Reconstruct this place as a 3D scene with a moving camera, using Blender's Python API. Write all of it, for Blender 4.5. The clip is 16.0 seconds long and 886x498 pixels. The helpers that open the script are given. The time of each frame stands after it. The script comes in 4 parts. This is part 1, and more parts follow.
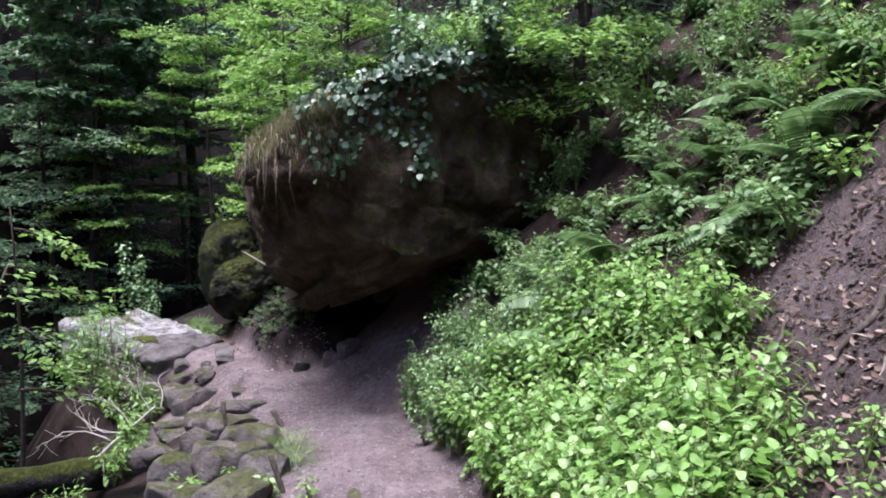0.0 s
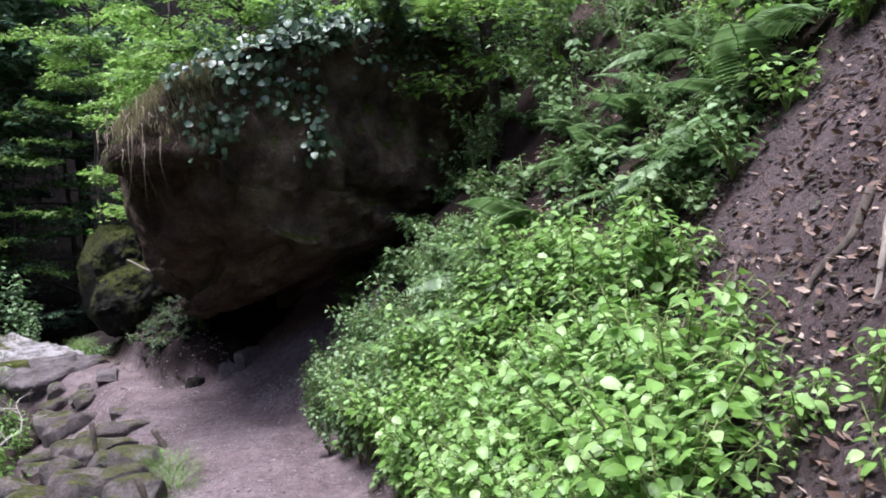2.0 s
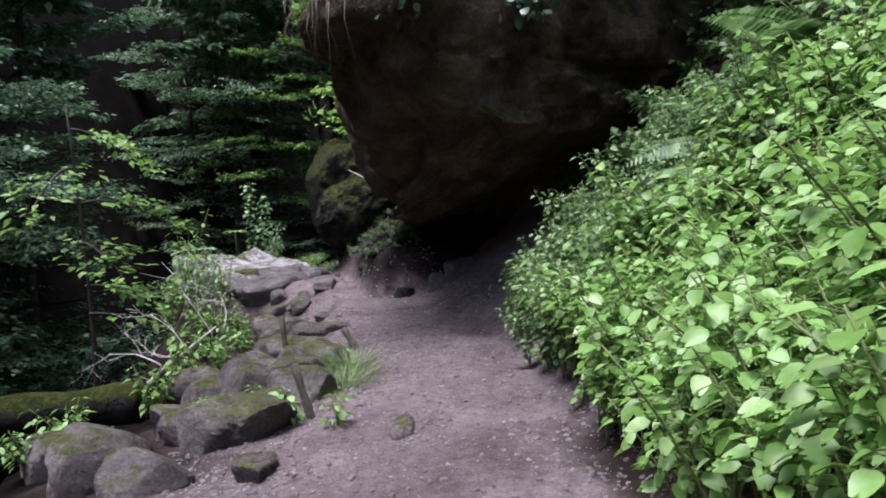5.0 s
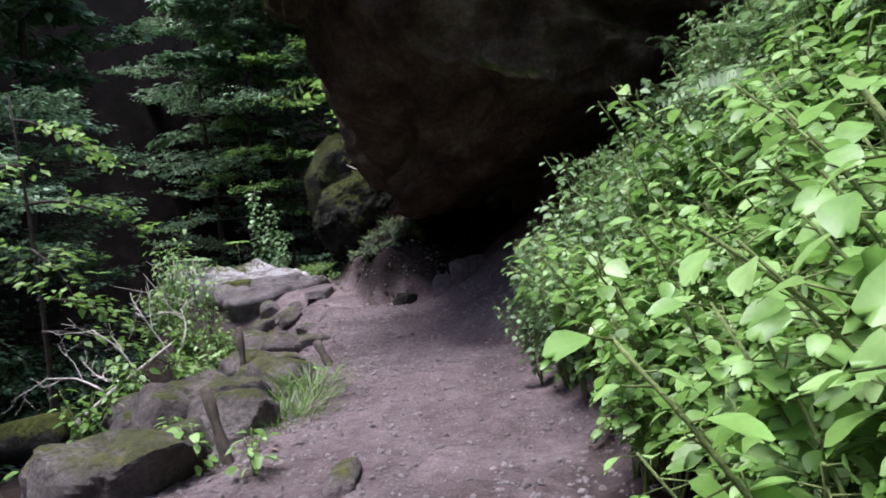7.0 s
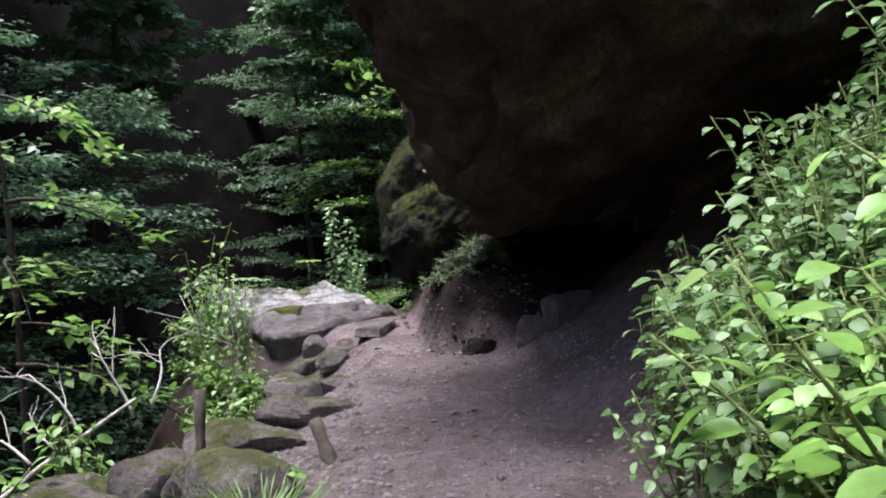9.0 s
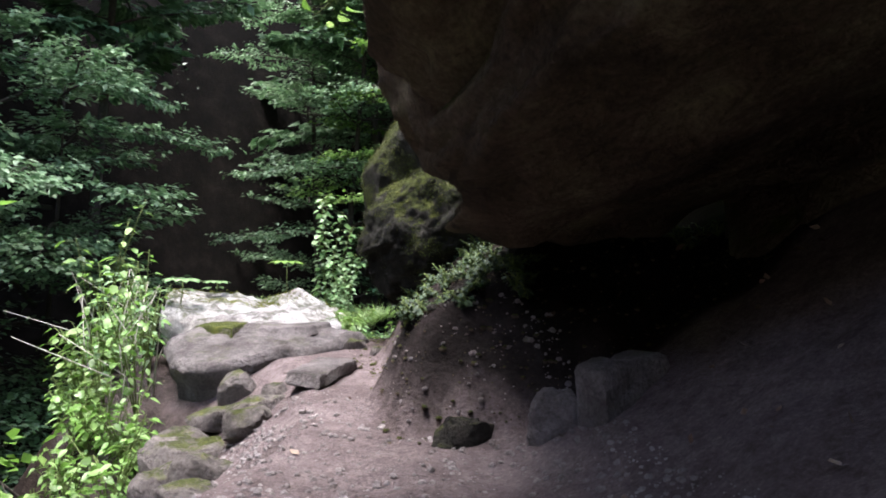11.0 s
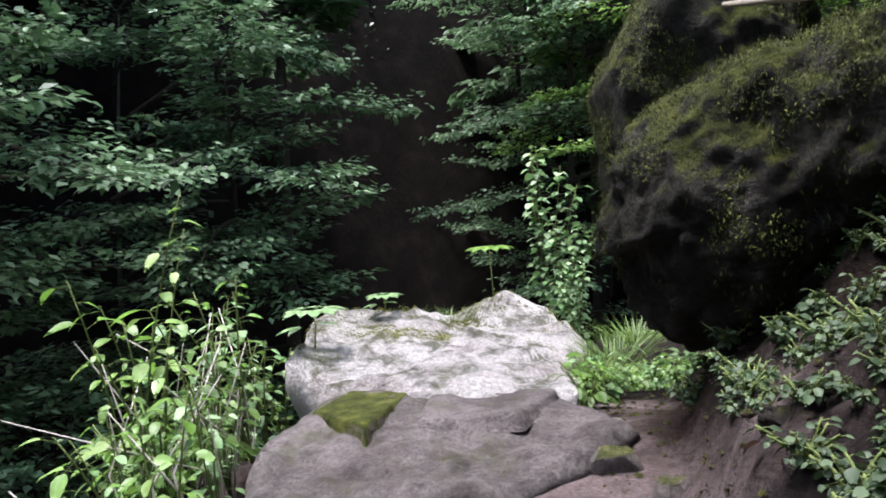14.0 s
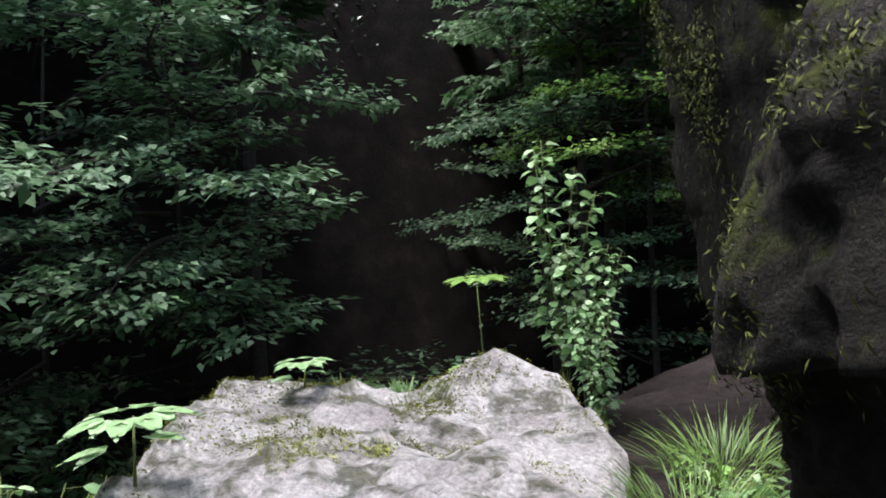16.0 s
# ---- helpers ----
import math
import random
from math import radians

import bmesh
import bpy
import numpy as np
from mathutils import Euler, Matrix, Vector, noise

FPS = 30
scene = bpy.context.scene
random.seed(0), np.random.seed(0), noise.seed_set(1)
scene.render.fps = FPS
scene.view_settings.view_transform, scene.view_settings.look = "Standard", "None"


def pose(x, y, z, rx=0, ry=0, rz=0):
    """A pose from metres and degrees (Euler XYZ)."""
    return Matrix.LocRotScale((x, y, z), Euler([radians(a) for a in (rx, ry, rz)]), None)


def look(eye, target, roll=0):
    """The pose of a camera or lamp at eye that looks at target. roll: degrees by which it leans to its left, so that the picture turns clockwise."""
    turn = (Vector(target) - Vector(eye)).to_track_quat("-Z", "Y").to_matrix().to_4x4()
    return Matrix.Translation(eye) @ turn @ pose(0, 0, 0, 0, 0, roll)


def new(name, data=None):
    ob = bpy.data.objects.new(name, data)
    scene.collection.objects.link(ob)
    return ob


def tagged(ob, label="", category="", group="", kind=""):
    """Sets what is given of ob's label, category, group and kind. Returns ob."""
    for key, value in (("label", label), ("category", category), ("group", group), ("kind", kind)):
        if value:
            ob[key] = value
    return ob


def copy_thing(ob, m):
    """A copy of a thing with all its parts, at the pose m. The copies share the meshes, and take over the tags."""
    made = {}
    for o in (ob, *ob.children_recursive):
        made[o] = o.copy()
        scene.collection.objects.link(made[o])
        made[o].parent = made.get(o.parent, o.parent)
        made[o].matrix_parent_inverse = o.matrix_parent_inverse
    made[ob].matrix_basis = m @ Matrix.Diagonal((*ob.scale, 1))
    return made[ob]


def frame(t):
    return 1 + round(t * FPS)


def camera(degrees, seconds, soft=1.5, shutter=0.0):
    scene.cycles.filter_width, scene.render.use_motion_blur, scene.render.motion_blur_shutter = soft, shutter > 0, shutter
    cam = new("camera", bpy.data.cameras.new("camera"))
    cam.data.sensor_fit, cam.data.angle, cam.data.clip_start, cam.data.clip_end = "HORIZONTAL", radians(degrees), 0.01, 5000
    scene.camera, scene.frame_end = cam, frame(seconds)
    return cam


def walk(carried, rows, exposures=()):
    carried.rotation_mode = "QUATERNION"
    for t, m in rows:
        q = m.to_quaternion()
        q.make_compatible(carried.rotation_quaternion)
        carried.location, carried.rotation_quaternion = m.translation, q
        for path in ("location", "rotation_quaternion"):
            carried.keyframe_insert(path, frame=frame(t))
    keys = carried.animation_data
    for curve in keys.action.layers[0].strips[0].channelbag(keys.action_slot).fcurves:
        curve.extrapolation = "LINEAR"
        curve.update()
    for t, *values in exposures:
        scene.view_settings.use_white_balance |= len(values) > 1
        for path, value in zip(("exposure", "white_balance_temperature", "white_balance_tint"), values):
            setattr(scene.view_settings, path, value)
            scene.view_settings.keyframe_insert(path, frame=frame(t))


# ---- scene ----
cam = camera(61.6, 16.0, 1.8)
METRES, EYE, TILT, LEAN, TURN = 18.0, 3.3, -3.5, 0.0, 0.0
ROWS = [
    (0.0, 0.0, 0.0, 0.0, 0.0, 0.0, -0.0),
    (0.5, 0.003, 0.0152, -0.006, -3.95, 0.67, 1.04),
    (1.0, 0.0095, 0.0324, -0.0146, -3.72, 1.22, 0.68),
    (1.5, 0.015, 0.0503, -0.0231, -7.4, 1.7, 0.42),
    (2.0, 0.014, 0.0648, -0.0272, -6.03, 1.29, 2.7),
    (2.5, 0.0187, 0.0801, -0.0369, -1.45, 1.89, 0.78),
    (3.0, 0.0209, 0.0976, -0.0453, -1.81, 0.95, 0.6),
    (3.5, 0.0272, 0.1162, -0.0544, 4.22, 0.19, -0.25),
    (4.0, 0.0314, 0.1357, -0.0618, 5.62, -0.97, 0.22),
    (4.5, 0.0326, 0.1509, -0.0677, 11.17, -1.55, 0.4),
    (7.0, 0.0332, 0.2681, -0.092, 16.03, 0.05, 3.54),
    (7.5, 0.0278, 0.2989, -0.0882, 18.79, 0.9, 3.06),
    (8.0, 0.0151, 0.3397, -0.0896, 14.24, 1.23, 5.0),
    (8.5, 0.0062, 0.3792, -0.0919, 22.18, 1.94, 3.73),
    (11.0, -0.0531, 0.5812, -0.0817, 26.35, 3.04, -3.25),
    (11.5, -0.0814, 0.6179, -0.0748, 32.4, 2.52, -1.73),
    (12.0, -0.1079, 0.6496, -0.0676, 32.97, 6.05, 2.0),
    (12.5, -0.1274, 0.6788, -0.0635, 36.52, 3.85, 0.89),
    (13.0, -0.1487, 0.7104, -0.0556, 38.36, 4.17, 1.52),
    (13.5, -0.1643, 0.7392, -0.0558, 40.35, 2.08, 2.74),
    (14.0, -0.1814, 0.7707, -0.0575, 43.67, -0.72, 2.16),
    (14.5, -0.2019, 0.8, -0.0557, 41.71, -0.32, 2.13),
    (15.0, -0.224, 0.8341, -0.0589, 45.08, -0.53, 2.18),
    (15.5, -0.2465, 0.8635, -0.0535, 43.09, -1.46, 0.99),
    (16.0, -0.2696, 0.8897, -0.0499, 44.04, 0.14, 2.19),
]
EXPOSURES = [(0.0, 1.75, 5700, 21), (2.5, 1.62, 5700, 21), (4.0, 1.38, 5700, 20), (8.5, 1.62, 5850, 18), (11.0, 2.3, 6100, 13), (12.5, 2.35, 6150, 12), (14.0, 1.97, 6000, 15), (16.0, 1.75, 6000, 14)]
walk(cam, [(t, pose(0, 0, EYE, TILT, LEAN, TURN) @ pose(METRES * x, METRES * y, METRES * z, 90 + pitch, roll, yaw)) for t, x, y, z, yaw, pitch, roll in ROWS], EXPOSURES)

# ---- light: a bright overcast sky over the gorge ----
world = bpy.data.worlds.new("sky")
scene.world = world
world.use_nodes = True
wn = world.node_tree
sky = wn.nodes.new("ShaderNodeTexSky")
sky.sky_type, sky.sun_disc = "NISHITA", False
SUN_UP, SUN_ROUND = 76, 255
sky.sun_elevation, sky.sun_rotation = radians(SUN_UP), radians(SUN_ROUND)
sky.air_density, sky.dust_density, sky.ozone_density = 1.0, 4.0, 1.0
wn.links.new(sky.outputs["Color"], wn.nodes["Background"].inputs["Color"])
wn.nodes["Background"].inputs["Strength"].default_value = 0.15
sun = new("sun", bpy.data.lights.new("sun", "SUN"))
sun.data.energy, sun.data.angle, sun.data.color = 2.5, radians(26), (1.0, 0.97, 0.92)
sun.matrix_world = look((math.sin(radians(SUN_ROUND)) * 40, math.cos(radians(SUN_ROUND)) * 40, math.tan(radians(SUN_UP)) * 40), (0, 0, 0))


# ---- numeric noise ----
def lattice(ix, iy, iz, seed):
    n = (ix * 374761393 + iy * 668265263 + iz * 2147483647 + seed * 1274126177) & 0xFFFFFFFF
    n = ((n ^ (n >> 13)) * 1274126177) & 0xFFFFFFFF
    return ((n ^ (n >> 16)) & 0xFFFF) / 32767.5 - 1.0


def vnoise(p, seed=0):
    """Smooth noise of -1..1 at the points p (N x 3)."""
    f = np.floor(p)
    i, u = f.astype(np.int64), p - f
    u = u * u * (3 - 2 * u)
    total = 0
    for dx in (0, 1):
        for dy in (0, 1):
            for dz in (0, 1):
                w = (u[:, 0] if dx else 1 - u[:, 0]) * (u[:, 1] if dy else 1 - u[:, 1]) * (u[:, 2] if dz else 1 - u[:, 2])
                total = total + w * lattice(i[:, 0] + dx, i[:, 1] + dy, i[:, 2] + dz, seed)
    return total


def fbm(p, size, octaves=4, seed=0):
    total, amp = 0, 1.0
    p = np.asarray(p, float) / size
    for k in range(octaves):
        total = total + amp * vnoise(p, seed + k)
        p, amp = p * 2.03 + 7.1, amp * 0.5
    return total


# ---- materials ----
def material(name, rough=0.9):
    m = bpy.data.materials.new(name)
    m.use_nodes = True
    b = m.node_tree.nodes["Principled BSDF"]
    b.inputs["Roughness"].default_value = rough
    b.inputs["Specular IOR Level"].default_value = 0.25
    return m, m.node_tree.nodes, m.node_tree.links, b


def ramp(nodes, links, fac, stops):
    r = nodes.new("ShaderNodeValToRGB")
    while len(r.color_ramp.elements) < len(stops):
        r.color_ramp.elements.new(0.5)
    for e, (at, c) in zip(r.color_ramp.elements, stops):
        e.position, e.color = at, (*c, 1)
    links.new(fac, r.inputs["Fac"])
    return r.outputs["Color"]


def tex(nodes, links, scale, detail=6, rough=0.6, kind="noise"):
    co = nodes.new("ShaderNodeNewGeometry")
    n = nodes.new("ShaderNodeTexNoise" if kind == "noise" else "ShaderNodeTexVoronoi")
    n.inputs["Scale"].default_value = scale
    if kind == "noise":
        n.inputs["Detail"].default_value, n.inputs["Roughness"].default_value = detail, rough
        out = n.outputs["Fac"]
    else:
        out = n.outputs["Distance"]
    links.new(co.outputs["Position"], n.inputs["Vector"])
    return out


def mix(nodes, links, fac, a, b, blend="MIX"):
    m = nodes.new("ShaderNodeMix")
    m.data_type, m.blend_type = "RGBA", blend
    if isinstance(fac, float):
        m.inputs["Factor"].default_value = fac
    else:
        links.new(fac, m.inputs["Factor"])
    links.new(a, m.inputs[6])
    links.new(b, m.inputs[7])
    return m.outputs[2]


def bump(nodes, links, b, height, strength, distance=0.02):
    n = nodes.new("ShaderNodeBump")
    n.inputs["Strength"].default_value, n.inputs["Distance"].default_value = strength, distance
    links.new(height, n.inputs["Height"])
    links.new(n.outputs["Normal"], b.inputs["Normal"])


def soil_material(name, soils):
    """Earth whose three soils (trodden, mould, a near-black one for shade) blend by the mesh's own amounts of the last
    two.
    """
    m, n, l, b = material(name, 0.95)
    b.inputs["Specular IOR Level"].default_value = 0.04
    broad_t = tex(n, l, 1.1, 5)
    c = None
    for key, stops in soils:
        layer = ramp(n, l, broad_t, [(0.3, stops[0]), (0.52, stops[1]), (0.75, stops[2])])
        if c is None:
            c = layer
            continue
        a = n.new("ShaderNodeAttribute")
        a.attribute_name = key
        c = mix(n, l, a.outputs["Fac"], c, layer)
    grain = ramp(n, l, tex(n, l, 48, 6, 0.75), [(0.3, (0.45, 0.43, 0.42)), (0.55, (0.95, 0.93, 0.92)), (0.72, (1.6, 1.55, 1.55))])
    clods = ramp(n, l, tex(n, l, 9, 7, 0.7), [(0.32, (0.5, 0.48, 0.46)), (0.52, (1, 1, 1)), (0.72, (1.35, 1.35, 1.35))])
    c = mix(n, l, 0.75, c, grain, "MULTIPLY")
    c = mix(n, l, 0.7, c, clods, "MULTIPLY")
    l.new(c, b.inputs["Base Color"])
    bump(n, l, b, tex(n, l, 22, 9, 0.75), 1.0, 0.06)
    return m


def rock_material(name, dark, mid, pale, moss=0.0, moss_low=0.5, scale=1.0, relief=0.09):
    """Stone with stains; moss over the faces that look up."""
    m, n, l, b = material(name, 0.88)
    b.inputs["Specular IOR Level"].default_value = 0.09
    broad = ramp(n, l, tex(n, l, 0.9 * scale, 6, 0.65), [(0.32, dark), (0.5, mid), (0.72, pale)])
    grain = ramp(n, l, tex(n, l, 16 * scale, 8, 0.75), [(0.3, (0.4, 0.4, 0.4)), (0.55, (1, 1, 1)), (0.75, (1.5, 1.5, 1.45))])
    c = mix(n, l, 0.85, broad, grain, "MULTIPLY")
    if moss > 0:
        g = n.new("ShaderNodeNewGeometry")
        s = n.new("ShaderNodeSeparateXYZ")
        l.new(g.outputs["Normal"], s.inputs[0])
        a = n.new("ShaderNodeMath")
        a.operation = "MULTIPLY_ADD"
        l.new(tex(n, l, 2.6, 7, 0.7), a.inputs[0])
        a.inputs[1].default_value = 2.4
        l.new(s.outputs["Z"], a.inputs[2])
        r = n.new("ShaderNodeMapRange")
        r.inputs["From Min"].default_value, r.inputs["From Max"].default_value = 1.2 + moss_low, 1.5 + moss_low
        r.inputs["To Max"].default_value = moss
        l.new(a.outputs[0], r.inputs["Value"])
        green = ramp(n, l, tex(n, l, 9, 6, 0.7), [(0.3, (0.016, 0.022, 0.004)), (0.55, (0.06, 0.072, 0.012)), (0.75, (0.15, 0.15, 0.034))])
        c = mix(n, l, r.outputs["Result"], c, green)
    l.new(c, b.inputs["Base Color"])
    bump(n, l, b, tex(n, l, 7 * scale, 10, 0.7), 0.9, relief)
    return m


def leaf_material(name, dark, mid, pale, glow=0.35, rough=0.5):
    m, n, l, b = material(name, rough)
    b.inputs["Specular IOR Level"].default_value = 0.4
    g = n.new("ShaderNodeNewGeometry")
    c = ramp(n, l, g.outputs["Random Per Island"], [(0.05, dark), (0.5, mid), (0.97, pale)])
    spots = ramp(n, l, tex(n, l, 30, 3), [(0.3, (0.7, 0.72, 0.6)), (0.6, (1.1, 1.1, 1.1))])
    c = mix(n, l, 0.6, c, spots, "MULTIPLY")
    l.new(c, b.inputs["Base Color"])
    t = n.new("ShaderNodeBsdfTranslucent")
    l.new(c, t.inputs["Color"])
    s = n.new("ShaderNodeMixShader")
    s.inputs["Fac"].default_value = glow
    l.new(b.outputs[0], s.inputs[1])
    l.new(t.outputs[0], s.inputs[2])
    l.new(s.outputs[0], n["Material Output"].inputs["Surface"])
    return m


def bark_material(name, dark, pale):
    m, n, l, b = material(name, 0.9)
    c = ramp(n, l, tex(n, l, 14, 8, 0.7), [(0.3, dark), (0.7, pale)])
    l.new(c, b.inputs["Base Color"])
    bump(n, l, b, tex(n, l, 30, 6, 0.7), 0.7, 0.02)
    return m


# the third, near-black soil holds the shade of the mound and far bank
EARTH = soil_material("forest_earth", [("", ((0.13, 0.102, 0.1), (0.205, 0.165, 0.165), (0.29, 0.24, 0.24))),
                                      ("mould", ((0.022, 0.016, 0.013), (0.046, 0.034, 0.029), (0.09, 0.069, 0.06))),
                                      ("shaded_humus", ((0.004, 0.0036, 0.003), (0.009, 0.0075, 0.0065), (0.02, 0.016, 0.014)))])
CLIFF = rock_material("damp_sandstone", (0.04, 0.03, 0.023), (0.115, 0.084, 0.062), (0.25, 0.21, 0.14), 0.9, 0.35, 1.8, 0.25)
# moss is real; the stone beneath is darkened for the overhang's shade
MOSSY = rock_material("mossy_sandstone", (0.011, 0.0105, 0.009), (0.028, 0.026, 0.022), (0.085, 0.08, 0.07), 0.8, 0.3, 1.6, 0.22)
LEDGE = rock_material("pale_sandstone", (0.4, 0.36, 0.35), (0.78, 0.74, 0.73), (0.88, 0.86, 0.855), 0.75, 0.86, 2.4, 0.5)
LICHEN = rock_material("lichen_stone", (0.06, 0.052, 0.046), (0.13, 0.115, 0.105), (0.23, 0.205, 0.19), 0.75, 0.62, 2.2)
# greyer than LEDGE, to put the overhang's shade on the near slabs
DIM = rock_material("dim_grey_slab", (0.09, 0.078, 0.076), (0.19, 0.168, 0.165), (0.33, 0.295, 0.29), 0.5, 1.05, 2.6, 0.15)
GILDED = rock_material("gilded_moss_stone", (0.1, 0.085, 0.07), (0.2, 0.17, 0.15), (0.32, 0.28, 0.26), 0.95, 0.25, 2.2)
PEBBLE = rock_material("pebbles", (0.17, 0.14, 0.135), (0.27, 0.235, 0.23), (0.42, 0.38, 0.37), 0.0, 0.0, 3.0)
STONE = rock_material("grey_stone", (0.06, 0.052, 0.047), (0.135, 0.117, 0.109), (0.235, 0.205, 0.195), 0.85, 0.75, 2.2)
# dark stone for the mound lumps, with their shade in its colour
SHADED_ROCK = rock_material("shaded_dark_rock", (0.012, 0.011, 0.01), (0.034, 0.03, 0.026), (0.08, 0.072, 0.064), 0.6, 0.85, 2.2)
BALSAM = leaf_material("balsam_leaf", (0.1, 0.2, 0.03), (0.2, 0.37, 0.08), (0.34, 0.5, 0.19), 0.42, 0.42)
BRAMBLE = leaf_material("bramble_leaf", (0.06, 0.12, 0.03), (0.13, 0.24, 0.075), (0.26, 0.38, 0.19))
FERN = leaf_material("fern_frond", (0.06, 0.12, 0.03), (0.12, 0.21, 0.07), (0.2, 0.3, 0.13))
BEECH = leaf_material("beech_leaf", (0.055, 0.115, 0.05), (0.13, 0.235, 0.105), (0.3, 0.43, 0.26), 0.3)
FRESH = leaf_material("sunlit_leaf", (0.1, 0.2, 0.03), (0.19, 0.35, 0.065), (0.33, 0.48, 0.15), 0.45)
HAZEL = leaf_material("hazel_leaf", (0.1, 0.2, 0.07), (0.2, 0.34, 0.14), (0.36, 0.48, 0.28), 0.3)
IVY = leaf_material("ivy_leaf", (0.028, 0.06, 0.028), (0.065, 0.12, 0.058), (0.14, 0.2, 0.13), 0.15, 0.36)
# leaf greens lowered to carry the shade by the overhang and boulder
SHADED_HERB = leaf_material("shaded_herb_leaf", (0.016, 0.034, 0.012), (0.036, 0.068, 0.026), (0.075, 0.115, 0.055), 0.15, 0.6)
GILT = leaf_material("golden_moss", (0.07, 0.085, 0.012), (0.17, 0.185, 0.03), (0.32, 0.32, 0.08), 0.15, 0.9)
GRASS = leaf_material("grass_blade", (0.06, 0.12, 0.02), (0.12, 0.21, 0.04), (0.2, 0.3, 0.09))
SEDGE = leaf_material("dry_sedge", (0.09, 0.085, 0.03), (0.19, 0.18, 0.075), (0.32, 0.3, 0.16), 0.25, 0.8)
MOSS = leaf_material("moss_tuft", (0.01, 0.014, 0.002), (0.035, 0.046, 0.006), (0.12, 0.135, 0.022), 0.12, 0.9)
DRY = leaf_material("dry_leaf", (0.07, 0.04, 0.025), (0.15, 0.095, 0.07), (0.32, 0.25, 0.2), 0.1, 0.8)
BARK = bark_material("dark_bark", (0.025, 0.02, 0.016), (0.09, 0.075, 0.06))
BLEACHED = bark_material("bleached_wood", (0.3, 0.27, 0.23), (0.6, 0.56, 0.5))
STEM = bark_material("green_stem", (0.08, 0.12, 0.03), (0.18, 0.22, 0.08))
STICKWOOD = bark_material("barkless_wood", (0.14, 0.12, 0.095), (0.32, 0.28, 0.23))
POSTWOOD = bark_material("weathered_post", (0.03, 0.026, 0.02), (0.11, 0.09, 0.07))


# ---- mesh makers ----
def mesh_of(name, verts, faces, mat, smooth=True):
    """A mesh from arrays: verts N x 3, faces M x 3 or M x 4."""
    verts, faces = np.asarray(verts, np.float32), np.asarray(faces, np.int32)
    k = faces.shape[1]
    me = bpy.data.meshes.new(name)
    me.vertices.add(len(verts))
    me.vertices.foreach_set("co", verts.ravel())
    me.loops.add(faces.size)
    me.loops.foreach_set("vertex_index", faces.ravel())
    me.polygons.add(len(faces))
    me.polygons.foreach_set("loop_start", np.arange(0, faces.size, k, dtype=np.int32))
    me.polygons.foreach_set("use_smooth", np.full(len(faces), smooth))
    me.update(calc_edges=True)
    me.validate()
    me.materials.append(mat)
    return me


def part(name, me, parent, label=""):
    ob = new(name, me)
    ob.parent = parent
    if label:
        ob["label"] = label
    return ob


def empty(name, at=(0, 0, 0)):
    ob = new(name)
    ob.empty_display_size = 0.1
    ob.location = at
    return ob


def tube(points, radii, sides=6):
    """Verts and quads of a tapering tube along points."""
    pts = np.asarray(points, float)
    tang = np.gradient(pts, axis=0)
    tang /= np.linalg.norm(tang, axis=1)[:, None] + 1e-9
    ref = np.array([0.31, 0.87, 0.39]) if abs(tang[0, 2]) > 0.8 else np.array([0, 0, 1.0])
    a = np.cross(tang, ref)
    a /= np.linalg.norm(a, axis=1)[:, None] + 1e-9
    b = np.cross(tang, a)
    th = np.arange(sides) * 2 * math.pi / sides
    r = np.asarray(radii, float)[:, None, None]
    v = pts[:, None] + r * (np.cos(th)[None, :, None] * a[:, None] + np.sin(th)[None, :, None] * b[:, None])
    n = len(pts)
    i, j = np.meshgrid(np.arange(n - 1), np.arange(sides), indexing="ij")
    q = np.stack([i * sides + j, i * sides + (j + 1) % sides, (i + 1) * sides + (j + 1) % sides, (i + 1) * sides + j], -1).reshape(-1, 4)
    v = np.concatenate([v.reshape(-1, 3), pts[:1], pts[-1:]])
    k = n * sides
    caps = [(k, (s + 1) % sides, s, s) for s in range(sides)] + [(k + 1, k - sides + s, k - sides + (s + 1) % sides, k - sides + (s + 1) % sides) for s in range(sides)]
    tri = np.array(caps)[:, :3]
    return v, np.concatenate([q[:, [0, 1, 2]], q[:, [0, 2, 3]], tri])


def joined(pieces):
    vs, fs, k = [], [], 0
    for v, f in pieces:
        vs.append(v)
        fs.append(f + k)
        k += len(v)
    return np.concatenate(vs), np.concatenate(fs)


LEAF_STEPS = [(0.14, 0.7), (0.33, 1.0), (0.58, 0.84), (0.82, 0.42)]
LEAF_FACES = np.array([(0, 6, 2), (0, 2, 10), (5, 1, 9), (5, 13, 1)] + [t for k in range(3) for t in ((2 + k, 6 + k, 7 + k), (2 + k, 7 + k, 3 + k), (2 + k, 3 + k, 11 + k), (2 + k, 11 + k, 10 + k))])
SMALL_FACES = np.array([(0, 3, 4), (3, 2, 4), (0, 4, 1), (4, 2, 1)])


